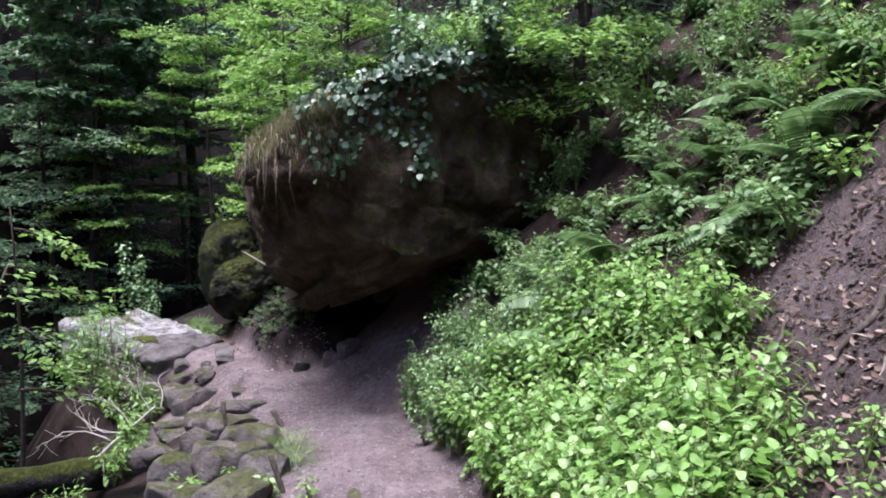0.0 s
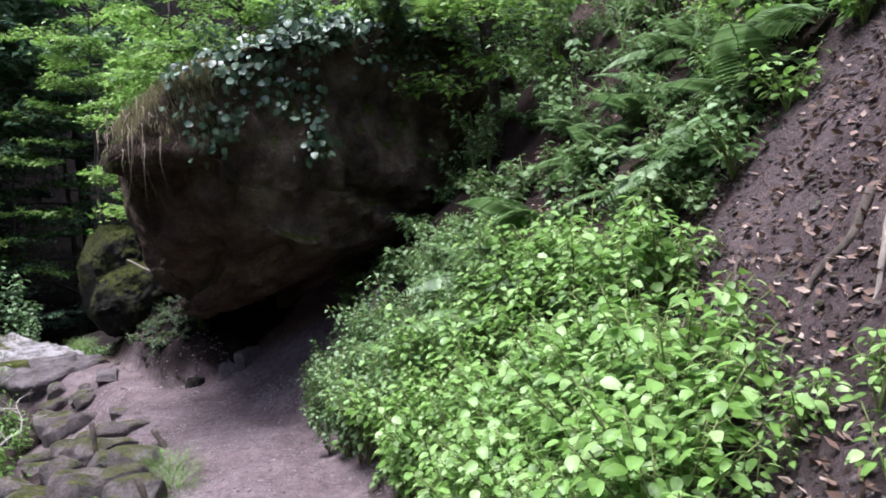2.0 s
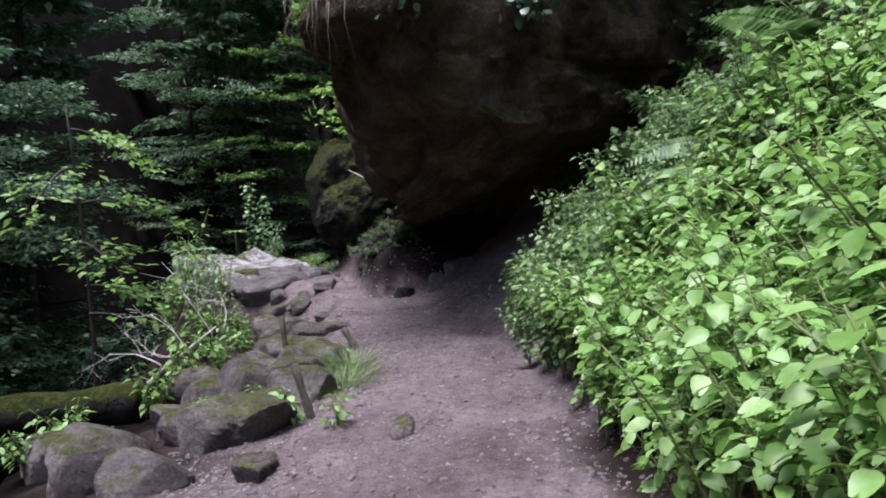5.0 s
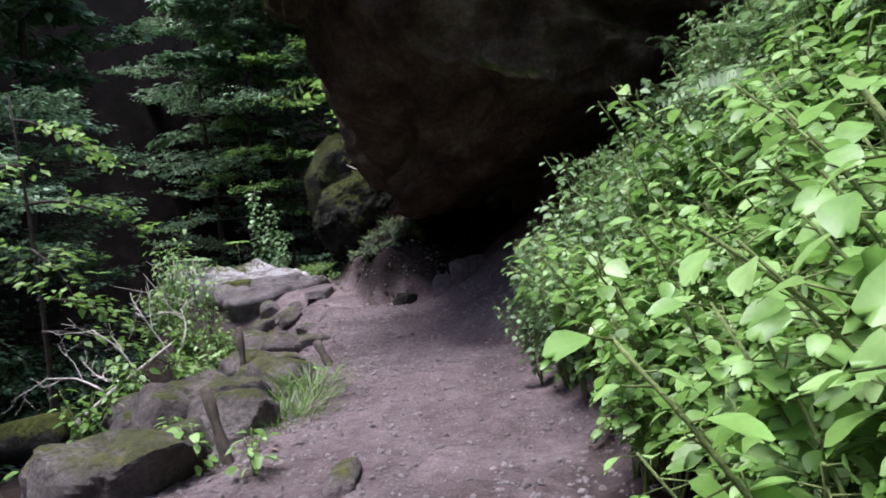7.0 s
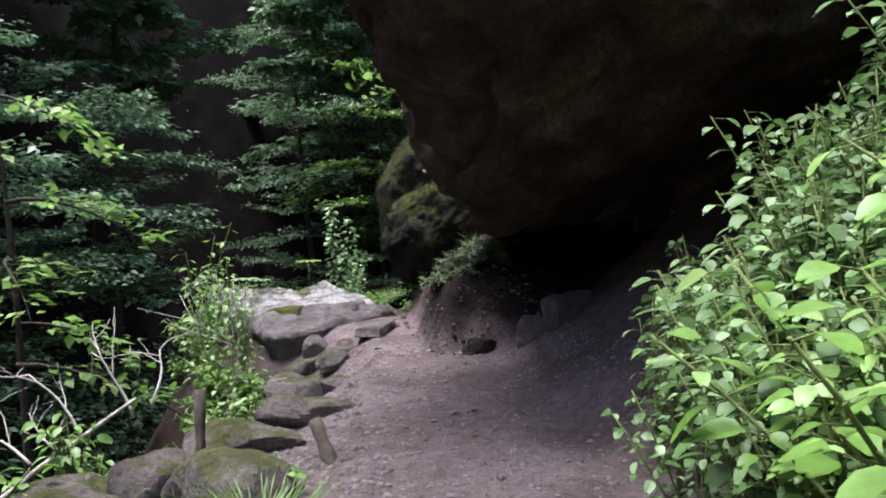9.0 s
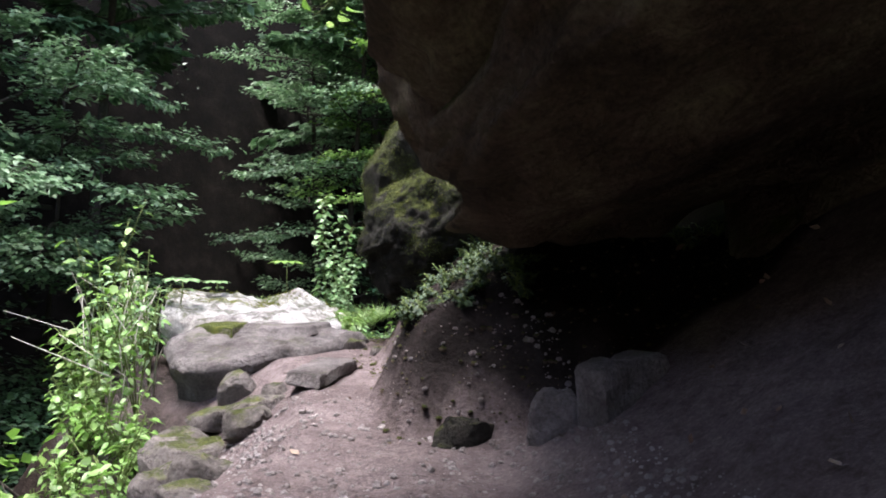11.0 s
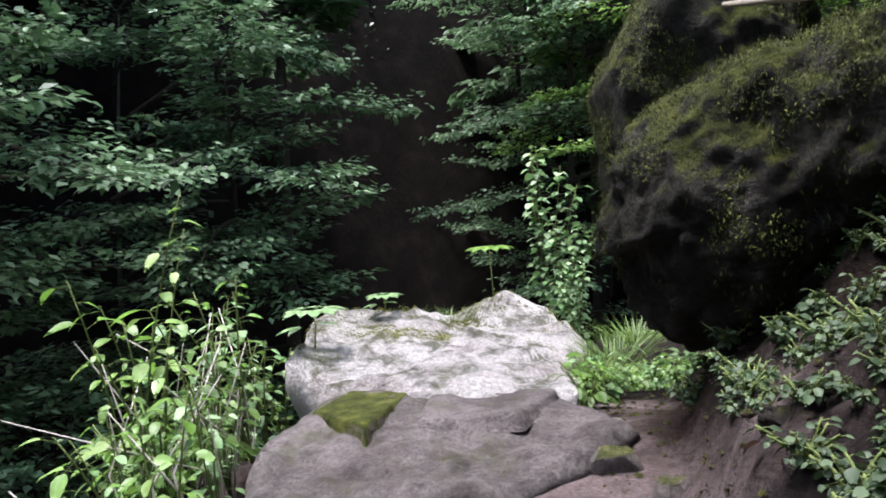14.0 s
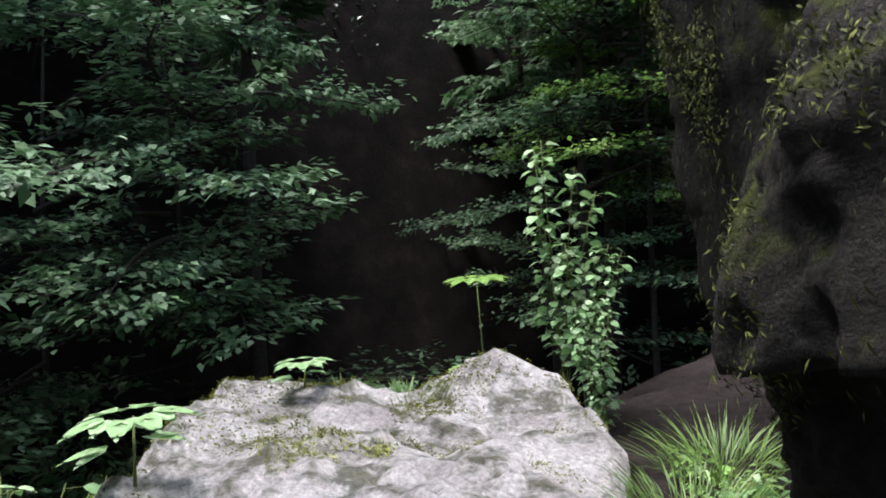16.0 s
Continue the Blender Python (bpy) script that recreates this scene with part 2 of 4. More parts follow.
def leaves(pos, along, up, size, width=0.5, fold=0.15, droop=0.2, fine=True):
    """Folded, pointed leaves: base at pos, axis along, face up."""
    pos, along, up = (np.asarray(a, float) for a in (pos, along, up))
    along = along / (np.linalg.norm(along, axis=1)[:, None] + 1e-9)
    side = np.cross(along, up)
    side /= np.linalg.norm(side, axis=1)[:, None] + 1e-9
    up = np.cross(side, along)
    s = np.broadcast_to(np.asarray(size, float), (len(pos),))[:, None]
    w = width * 0.5

    def at(a, b, c):
        return pos + s * (a * along + b * side + (c - droop * a * a) * up)
    if fine:
        v = [at(0, 0, 0), at(1, 0, 0)] + [at(a, 0, 0) for a, b in LEAF_STEPS] + [at(a, -w * b, fold * w * 2 * b) for a, b in LEAF_STEPS] + [at(a, w * b, fold * w * 2 * b) for a, b in LEAF_STEPS]
        f = LEAF_FACES
    else:
        v = [at(0, 0, 0), at(0.42, -w, fold * w * 2), at(1, 0, 0), at(0.42, w, fold * w * 2), at(0.45, 0, 0)]
        f = SMALL_FACES
    k = len(v)
    v = np.stack(v, 1).reshape(-1, 3)
    return v, (f[None] + (np.arange(len(pos)) * k)[:, None, None]).reshape(-1, 3)


def unit(rng, n, flat=1.0):
    d = rng.normal(size=(n, 3)) * (1, 1, flat)
    return d / (np.linalg.norm(d, axis=1)[:, None] + 1e-9)


def boulder(radii, seed, rough=0.12, power=(3.0, 3.0), grain=0.035, rings=48, size=0.8, facets=0.0, cuts=0):
    """A rounded block of stone about the origin; power sets how boxy the upper and the lower half are."""
    radii = np.array(radii, float)
    th = np.linspace(0, math.pi, rings + 1)
    ph = np.arange(2 * rings) * math.pi / rings
    t, p = np.meshgrid(th, ph, indexing="ij")
    d = np.stack([np.sin(t) * np.cos(p), np.sin(t) * np.sin(p), np.cos(t)], -1).reshape(-1, 3)
    e = np.where(d[:, 2] > 0, power[0], power[1])[:, None]
    k = (np.abs(d / radii) ** e).sum(1) ** (-1 / e[:, 0])
    v = d * k[:, None]
    q = v + seed * 13.7
    m = radii.mean()
    n = fbm(q, m * size, 5, seed)
    ridge = 1 - np.abs(fbm(q + 31, m * size * 0.8, 3, seed + 5)) * 2
    v = v + d * (m * (rough * n + facets * np.minimum(ridge, 0.35)) + grain * m * fbm(q, m * 0.17, 4, seed + 9))[:, None]
    gen = np.random.default_rng(seed)
    for c in unit(gen, cuts) if cuts else ():
        reach = np.max(v @ c) * gen.uniform(0.66, 0.9)
        v = v - np.maximum(v @ c - reach, 0)[:, None] * 0.85 * c
    n_ph = 2 * rings
    i, j = np.meshgrid(np.arange(rings), np.arange(n_ph), indexing="ij")
    f = np.stack([i * n_ph + j, (i + 1) * n_ph + j, (i + 1) * n_ph + (j + 1) % n_ph, i * n_ph + (j + 1) % n_ph], -1).reshape(-1, 4)
    return v, f


# ---- the lie of the land ----
PATH = np.array([(0, -8, 5.2), (0, -2, 3.1), (0, 0, 2.15), (0.2, 1, 1.6), (0.3, 2.4, 0.85), (0.3, 3.6, 0.42), (0.2, 5, 0.12), (-0.1, 6.4, 0.0), (-0.45, 7.5, 0),
                 (-0.8, 9.5, 0), (-1.1, 11, 0), (-2.1, 12.6, 0.02), (-3.1, 14, 0.05), (-4.3, 15.7, 0.1), (-5.7, 17.2, 0.14), (-6.9, 18.8, -0.2), (-7.9, 20.6, -0.8),
                 (-8.2, 23, -0.8), (-7.2, 28, -0.3), (-4, 40, 1), (0, 160, 8)])


MOUND = np.array([(1.0, 16.2), (-1.0, 15.2), (-2.2, 14.5), (-3.2, 14.35), (-3.6, 14.75), (-4.0, 15.6), (-4.55, 16.45), (-4.95, 17.3), (-5.3, 18.3), (-5.2, 19.2)])


def beyond(line, x, y):
    """Signed distance from a line of points (right of its way is plus)."""
    best, off = np.full(x.shape, 1e9), np.zeros(x.shape)
    for a, b in zip(line[:-1], line[1:]):
        d = b - a
        u = np.clip(((x - a[0]) * d[0] + (y - a[1]) * d[1]) / (d @ d), 0, 1)
        px, py = x - a[0] - u * d[0], y - a[1] - u * d[1]
        dist = np.hypot(px, py)
        off = np.where(dist < best, dist * np.where(px * d[1] - py * d[0] > 0, 1.0, -1.0), off)
        best = np.minimum(best, dist)
    return off


def land(x, y, rough=True):
    """Height of the ground, the signed distance to the middle of the path (right is plus) and the way along it."""
    x, y = np.asarray(x, float), np.asarray(y, float)
    best = np.full(x.shape, 1e9)
    off, base, along = np.zeros(x.shape), np.zeros(x.shape), np.zeros(x.shape)
    for k in range(len(PATH) - 1):
        a, b = PATH[k], PATH[k + 1]
        d = b[:2] - a[:2]
        length = np.hypot(*d)
        u = np.clip(((x - a[0]) * d[0] + (y - a[1]) * d[1]) / length ** 2, 0, 1)
        px, py = x - a[0] - u * d[0], y - a[1] - u * d[1]
        dist = np.hypot(px, py)
        near = dist < best
        sign = np.where(px * d[1] - py * d[0] > 0, 1.0, -1.0)
        best = np.where(near, dist, best)
        off, base, along = np.where(near, dist * sign, off), np.where(near, a[2] + u * (b[2] - a[2]), base), np.where(near, a[1] + u * d[1], along)
    p = np.stack([x, y, 0 * x], -1).reshape(-1, 3)
    n = fbm(p, 2.2, 4, 3).reshape(x.shape)
    start = np.interp(along, [0, 5, 7, 9, 10, 12, 14, 15, 17, 20, 24], [0.45, 0.5, 0.9, 0.75, 0.6, 0.35, 0.5, 0.6, 0.6, 1.0, 1.2])
    slope = np.interp(along, [0, 6, 8, 9.5, 10.5, 11.2, 12.4, 14, 15.2, 17, 24, 30], [1.25, 1.3, 1.25, 1.1, 1.15, 1.1, 0.72, 0.72, 0.65, 0.8, 0.7, 0.9])
    r = np.maximum(off - start, 0)
    far = np.minimum(r, 40)
    rise = slope * (np.sqrt(r * r + 0.04) - 0.2) * np.where(far > 14, 14 / np.maximum(far, 1e-3), 1.0)
    shelf = np.interp(along, [0, 4, 7, 9, 12, 14, 17, 20, 24], [0.8, 0.9, 2.6, 3.2, 2.6, 2.0, 1.6, 0.9, 0.8])
    left = np.maximum(-off - np.interp(along, [13.3, 14.2, 16, 17], [0.9, 0.5, 0.5, 0.9]), 0)
    drop = np.minimum(left, shelf) * np.interp(along, [0, 8, 10, 13, 14, 16, 17.5], [0.16, 0.16, 0.2, 0.3, 0.75, 0.75, 0.2]) + 1.5 * np.maximum(left - shelf, 0)
    drop = np.minimum(drop, 5.0 + 0.4 * np.sin(along * 0.4))
    bank = np.interp(along, [11, 16], [1.0, 2.3]) * np.maximum(-off - 11.5, 0)
    bank = np.minimum(bank, 32 + 0.1 * bank)
    z = base + rise - drop + bank + 0.75 * np.clip(y - 34, 0, 45)
    m_d = beyond(MOUND, x, y) + 0.12 * fbm(p, 0.6, 3, 44).reshape(x.shape)
    heap = 0.12 + 0.33 * np.clip(m_d / 0.22, 0, 1) ** 0.7 + 0.75 * np.minimum(np.maximum(m_d, 0), 1.3)
    heap = heap + np.clip(m_d * 3, 0, 1) * (0.1 * fbm(p, 0.4, 4, 71) - 0.06 * np.abs(fbm(p, 0.2, 3, 72))).reshape(x.shape)
    z = np.where((m_d > 0) & (m_d < 4), np.maximum(z, heap), z)
    wild = np.clip((np.abs(off) - 0.9) / 1.5, 0.05, 1.0)
    z = z + wild * 0.16 * n * (1 + 0.12 * np.maximum(-off - 8, 0).clip(0, 10))
    z = z + np.clip((np.abs(off) - 0.5) / 1.0, 0, 1) * 0.05 * fbm(p, 0.45, 3, 12).reshape(x.shape)
    if rough:
        z = z + 0.02 * fbm(p, 0.35, 3, 8).reshape(x.shape) + 0.008 * fbm(p, 0.09, 2, 9).reshape(x.shape)
    return z, off, along


def ground_at(x, y):
    return float(land(np.array([x]), np.array([y]))[0][0])


def stretched(lo, hi, n, edge):
    """Even steps between lo and hi, then growing steps out to the far edge."""
    mid = np.linspace(lo, hi, n)
    out = (np.linspace(0, 1, 26)[1:] ** 2.6) * edge
    return np.concatenate([lo - out[::-1], mid, hi + out])


gx, gy = stretched(-11, 5, 200, 220), stretched(-2, 24, 300, 220)
X, Y = np.meshgrid(gx, gy, indexing="ij")
Z, OFF, ALONG = land(X, Y)
i, j = np.meshgrid(np.arange(len(gx) - 1), np.arange(len(gy) - 1), indexing="ij")
m = len(gy)
quads = np.stack([i * m + j, (i + 1) * m + j, (i + 1) * m + j + 1, i * m + j + 1], -1).reshape(-1, 4)
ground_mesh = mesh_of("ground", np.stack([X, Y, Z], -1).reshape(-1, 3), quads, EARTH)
c_off, c_al = OFF.ravel(), ALONG.ravel()
c_n = fbm(np.stack([X, Y, 0 * X], -1).reshape(-1, 3), 0.7, 4, 4)
# mould reaches in over the mound, darkening it for the rock's shade
edge_r = np.interp(c_al, [9.8, 11.0, 11.5, 13.8, 14.6, 17.5, 18.5], [0.95, 1.1, 2.8, 3.0, 0.3, 0.2, 0.6])
mould = np.maximum(np.clip((c_off - edge_r) * 3 + c_n, 0, 1), np.clip((-1.5 - c_off) * 1.6 + 1.2 * c_n, 0, 1))
# shade on the gorge side and mound, put into the soil colour
shaded_humus = np.clip((-2.9 - c_off) * 1.5 + c_n, 0, 1)
shaded_humus = np.maximum(shaded_humus, 0.8 * np.clip((c_off - 0.6) * 2.5 + 0.8 * c_n, 0, 1) * np.clip((c_al - 14.3) * 1.5, 0, 1))
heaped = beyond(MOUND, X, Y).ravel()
shaded_humus = np.maximum(shaded_humus, np.clip(heaped * 8 + 0.4, 0, 1) * np.clip(c_n * 0.6 + np.interp(Y.ravel(), [14.2, 15.4], [0.6, 0.95]), 0, 0.9) * (heaped < 4))
shaded_humus = np.maximum(shaded_humus, 0.9 * np.clip((Y.ravel() - 18.2) * 3, 0, 1))
mould = mould * np.where((c_off > 1) & (c_al < 5.8), 0.6, 1.0)
for key, values in (("mould", mould), ("shaded_humus", shaded_humus)):
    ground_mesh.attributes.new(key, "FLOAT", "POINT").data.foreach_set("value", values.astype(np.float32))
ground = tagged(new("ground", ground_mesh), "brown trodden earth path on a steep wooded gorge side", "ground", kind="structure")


def set_stone(name, at, radii, turn, mat, seed, label, category="stone", **kw):
    v, f = boulder(radii, seed, **kw)
    ob = new(name, mesh_of(name, v, f, mat, False))
    ob.matrix_world = pose(*at, *turn)
    return tagged(ob, label, category)


# ---- the great overhanging rock ----
overhang = empty("overhanging_rock", (0.6, 14.3, 3.6))
rock_v, f = boulder((4.05, 3.45, 2.35), 11, 0.085, (3.4, 2.1), 0.03, 200, 0.6, 0.04, 0)
# the belly leans towards the gorge, its roof climbs away from it, the face falls back towards the bank, the top slopes
low_v = np.clip(-rock_v[:, 2] / 2.35, 0, 1.1)
rock_v[:, 0] -= 1.5 * low_v ** 3
rock_v[:, 1] += 0.5 * low_v ** 2
rock_v[:, 2] += 0.24 * low_v ** 2 + 0.25 * np.clip(rock_v[:, 0] + 3.0, 0, 3) * np.clip(low_v * 2, 0, 1)
uneven = fbm(rock_v, 1.1, 5, 61)
rock_v[:, :2] -= 0.92 * np.maximum((rock_v[:, :2] - (-1.9, -3.05)) @ (0.73, -0.68) - 0.3 * uneven, 0)[:, None] * np.array([0.73, -0.68])
rock_v[:, 2] -= 0.85 * np.maximum(rock_v[:, 2] - (1.05 + 0.26 * (rock_v[:, 0] + 3.0) + 0.12 * (rock_v[:, 1] + 3) + 0.2 * uneven), 0)
shoulder = np.array([-0.67, -0.3, 0.68])
rock_v -= 0.85 * np.maximum((rock_v - (-3.15, -2.3, 0.95)) @ shoulder - 0.15 * uneven, 0)[:, None] * shoulder
rock_v[:, 2] += 0.05 * np.sin(rock_v[:, 2] * 9 + 2 * uneven) * np.clip(1 - low_v, 0, 1)
part("rock_face", mesh_of("rock_face", rock_v, f, CLIFF), overhang)
v, f = boulder((2.0, 1.9, 1.75), 12, 0.12, (2.6, 2.6), 0.03, 130, 0.6, 0.08, 6)
part("side_bulge", mesh_of("side_bulge", v + (-2.5, 1.15, -0.3), f, CLIFF), overhang)
v, f = boulder((3.0, 1.8, 2.2), 13, 0.1, (3.0, 3.0), 0.02, 70, 0.7, 0.06, 6)
part("rear_block", mesh_of("rear_block", v + (0.9, 2.6, -1.8), f, CLIFF), overhang)
tagged(overhang, "huge dark brown overhanging sandstone rock with mossy top above the path", "rock")

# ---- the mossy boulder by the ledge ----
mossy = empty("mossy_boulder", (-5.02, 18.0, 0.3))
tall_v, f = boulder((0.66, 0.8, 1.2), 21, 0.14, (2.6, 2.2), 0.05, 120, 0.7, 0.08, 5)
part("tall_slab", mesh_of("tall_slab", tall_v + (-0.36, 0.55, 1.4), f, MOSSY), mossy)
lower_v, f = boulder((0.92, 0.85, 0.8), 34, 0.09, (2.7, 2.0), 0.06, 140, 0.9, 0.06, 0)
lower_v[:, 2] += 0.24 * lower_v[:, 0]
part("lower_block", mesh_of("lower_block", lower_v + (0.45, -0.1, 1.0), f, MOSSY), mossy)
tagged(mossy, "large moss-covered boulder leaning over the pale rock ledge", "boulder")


# ---- the flat ledge ----
def slab(outline, top, bottom, seed, rings=26, bumpy=0.05, inset=0.75):
    """A flat-topped rock with that outline, its top uneven and its sides undercut."""
    o = np.array(outline, float)
    o = np.concatenate([o, o[:1]])
    seg = np.hypot(*np.diff(o, axis=0).T)
    s = np.concatenate([[0], np.cumsum(seg)])
    n = 120
    u = np.linspace(0, s[-1], n, endpoint=False)
    rim = np.stack([np.interp(u, s, o[:, 0]), np.interp(u, s, o[:, 1])], -1)
    c = rim.mean(0)
    rim = rim + (rim - c) * (0.06 * fbm(np.concatenate([rim, 0 * rim[:, :1]], 1), 0.5, 3, seed))[:, None]
    layers = []
    for k in range(rings):
        w = ((k + 1) / rings) ** 0.8
        xy = c + (rim - c) * w
        p3 = np.concatenate([xy, 0 * xy[:, :1]], 1)
        z = top(xy[:, 0], xy[:, 1]) + bumpy * fbm(p3, 0.55, 5, seed + 2) + 0.75 * bumpy * np.abs(fbm(p3, 0.22, 3, seed + 4)) - 0.09 * np.clip((w - 0.9) / 0.1, 0, 1) ** 2
        layers.append(np.concatenate([xy, z[:, None]], 1))
    edge = layers[-1]
    for k in range(1, 11):
        w = k / 10
        shrink = 1 - (1 - inset) * w ** 0.7 + 0.02 * math.sin(k * 2.1)
        xy = c + (rim - c) * shrink
        z = edge[:, 2] * (1 - w) + bottom * w
        p3 = np.concatenate([xy, z[:, None]], 1)
        xy = xy + (xy - c) * (0.04 * fbm(p3 * (1, 1, 2.5), 0.45, 4, seed + 6))[:, None]
        layers.append(np.concatenate([xy, z[:, None]], 1))
    v = np.concatenate(layers)
    cz = layers[0][:, 2].mean()
    v = np.concatenate([v, [(c[0], c[1], cz)]])
    r = len(layers)
    i, j = np.meshgrid(np.arange(r - 1), np.arange(n), indexing="ij")
    f = np.stack([i * n + j, (i + 1) * n + j, (i + 1) * n + (j + 1) % n, i * n + (j + 1) % n], -1).reshape(-1, 4)
    tri = np.concatenate([f[:, [0, 1, 2]], f[:, [0, 2, 3]], np.array([(r * n, k, (k + 1) % n) for k in range(n)])])
    return v, tri


v, f = slab([(-5.6, 17.25), (-6.05, 16.95), (-6.6, 16.8), (-7.3, 16.7), (-8.05, 17.0), (-8.95, 17.8), (-9.55, 18.55), (-9.0, 18.9), (-8.4, 19.05), (-8.5, 20.0), (-7.9, 20.2), (-7.35, 19.7), (-6.8, 19.1), (-6.3, 18.3), (-5.95, 17.7)],
            lambda x, y: 0.3 + 0.16 * np.clip(-7.6 - x, 0, 1) + 0.14 * np.exp(-((x + 8.2) ** 2 + (y - 19.8) ** 2) / 0.12) - 0.12 * np.clip(y - 17.8, 0, 1), -1.8, 31, 90, 0.075, 0.85)
ledge = empty("rock_ledge")
ledge_v = v
part("ledge_block", mesh_of("ledge_block", v, f, LEDGE), ledge)
# front of the same rock, its colour lowered for the shade there
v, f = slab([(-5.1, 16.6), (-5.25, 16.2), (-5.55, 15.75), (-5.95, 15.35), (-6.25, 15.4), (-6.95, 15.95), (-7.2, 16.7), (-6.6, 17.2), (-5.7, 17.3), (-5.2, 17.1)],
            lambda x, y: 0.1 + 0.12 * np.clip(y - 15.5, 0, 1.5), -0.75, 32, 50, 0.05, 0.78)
part("front_slab", mesh_of("front_slab", v, f, DIM), ledge, "grey undercut slab before the pale top, overhang shade in its colour")
tagged(ledge, "broad pale grey sandstone ledge with worn rippled top", "rock")


# ---- stones beside the path ----
def stone_at(x, y, radii, turn, seed, mat=STONE, label="grey weathered stone bedded beside the earth path", sink=0.45, z=None, group="stones beside the path", **kw):
    kw.setdefault("rings", 26)
    kw.setdefault("rough", 0.16)
    kw.setdefault("power", (4.5, 4.5))
    kw.setdefault("facets", 0.06)
    kw.setdefault("cuts", 22)
    kw.setdefault("grain", 0.03)
    z = ground_at(x, y) + radii[2] * (1 - 2 * sink) if z is None else z
    ob = set_stone("stone", (x, y, z), radii, (random.uniform(-9, 9), random.uniform(-9, 9), turn), mat, seed, label, **kw)
    return tagged(ob, group=group)


MOSSTONE = "moss-topped grey stone bedded beside the earth path"
for k, (x, y, rx, ry, rz, turn, mat) in enumerate([
        (-5.35, 14.75, 0.36, 0.26, 0.2, 20, STONE), (-5.0, 14.2, 0.34, 0.24, 0.22, 55, STONE), (-5.5, 15.5, 0.22, 0.16, 0.16, 10, STONE), (-4.85, 15.0, 0.16, 0.3, 0.12, -20, STONE),
        (-3.75, 10.2, 0.48, 0.34, 0.26, 20, STONE), (-2.85, 9.3, 0.3, 0.36, 0.34, 60, STONE), (-3.3, 12.1, 0.42, 0.24, 0.13, 10, STONE),
        (-4.0, 12.15, 0.4, 0.26, 0.16, -12, STONE), (-4.6, 12.9, 0.44, 0.28, 0.2, 30, STONE), (-4.55, 14.1, 0.3, 0.22, 0.17, 50, STONE),
        (-2.2, 9.05, 0.26, 0.36, 0.24, 75, LICHEN), (-2.35, 8.0, 0.48, 0.3, 0.3, 25, LICHEN), (-3.2, 7.6, 0.55, 0.36, 0.3, -50, STONE),
        (-2.55, 7.2, 0.3, 0.24, 0.18, 15, STONE), (-2.5, 9.9, 0.3, 0.2, 0.2, 40, LICHEN), (-3.0, 10.7, 0.36, 0.24, 0.2, -20, LICHEN),
        (-4.35, 10.9, 0.42, 0.3, 0.26, 12, STONE), (-5.0, 13.6, 0.4, 0.22, 0.15, 28, STONE), (-5.15, 14.55, 0.42, 0.3, 0.2, 10, STONE),
        (-4.75, 14.75, 0.16, 0.24, 0.15, -25, STONE), (-5.35, 15.2, 0.36, 0.2, 0.1, 35, STONE), (-4.9, 15.25, 0.16, 0.12, 0.1, 5, STONE),
        (-3.3, 8.9, 0.42, 0.3, 0.2, 0, STONE), (-4.1, 8.4, 0.5, 0.36, 0.26, 40, STONE), (-2.95, 9.85, 0.42, 0.34, 0.34, 12, STONE), (-2.5, 9.45, 0.28, 0.3, 0.3, 65, LICHEN), (-2.6, 10.45, 0.34, 0.25, 0.24, -15, LICHEN),
        (-3.35, 11.35, 0.5, 0.27, 0.16, 18, STONE), (-2.4, 8.7, 0.34, 0.28, 0.26, 40, LICHEN), (-2.85, 8.3, 0.38, 0.27, 0.2, -30, STONE), (-0.98, 8.05, 0.07, 0.26, 0.06, 12, STONE), (-3.7, 11.0, 0.36, 0.3, 0.22, 70, STONE),
        (-3.6, 13.0, 0.2, 0.14, 0.08, 0, STONE), (-4.2, 13.4, 0.24, 0.16, 0.1, 15, STONE), (-1.75, 7.3, 0.2, 0.14, 0.1, 80, STONE)]):
    stone_at(x, y, (rx * 1.0, ry * 1.0, rz * 1.05), turn, 40 + k, mat, MOSSTONE if mat is LICHEN else "grey weathered stone bedded beside the earth path")
stone_at(-1.85, 14.3, (0.27, 0.15, 0.17), 62, 71, DIM, "pale angular block of fallen rock on the cave floor", 0.35, group="fallen blocks", power=(9, 9), cuts=4, rough=0.05)
stone_at(-2.2, 14.25, (0.12, 0.09, 0.16), 20, 72, DIM, "pale angular block of fallen rock on the cave floor", 0.3, group="fallen blocks", power=(7, 7), cuts=5)
stone_at(-2.75, 14.3, (0.22, 0.15, 0.16), 35, 73, SHADED_ROCK, "rock block at the mound foot, darkened for shade", 0.55, group="lumps at the rock foot", power=(3.0, 3.0), rough=0.26, grain=0.06)


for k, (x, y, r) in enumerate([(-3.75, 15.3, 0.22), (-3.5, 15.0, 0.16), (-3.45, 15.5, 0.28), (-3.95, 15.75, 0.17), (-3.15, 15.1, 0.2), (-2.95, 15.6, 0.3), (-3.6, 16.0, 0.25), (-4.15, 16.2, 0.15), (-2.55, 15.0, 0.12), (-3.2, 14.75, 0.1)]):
    stone_at(x, y, (r * 0.55, r * 0.42, r * 0.3), 37 * k, 90 + k, SHADED_ROCK, "rock lump in the earth mound, darkened for shade under the overhang", 0.6, group="lumps at the rock foot", power=(2.6, 2.6), rough=0.28)


def flagstone(outline, top, thick, seed, label, mat=STONE, parent=None):
    v, f = slab(outline, lambda x, y: top + 0.04 * (x - outline[0][0]), top - thick, seed, 14, 0.012, 0.92)
    if parent:
        return part("rim_slab", mesh_of("rim_slab", v, f, mat), parent, label)
    return tagged(new("stone_slab", mesh_of("stone_slab", v, f, mat)), label, "stone slab", "slabs before the ledge")


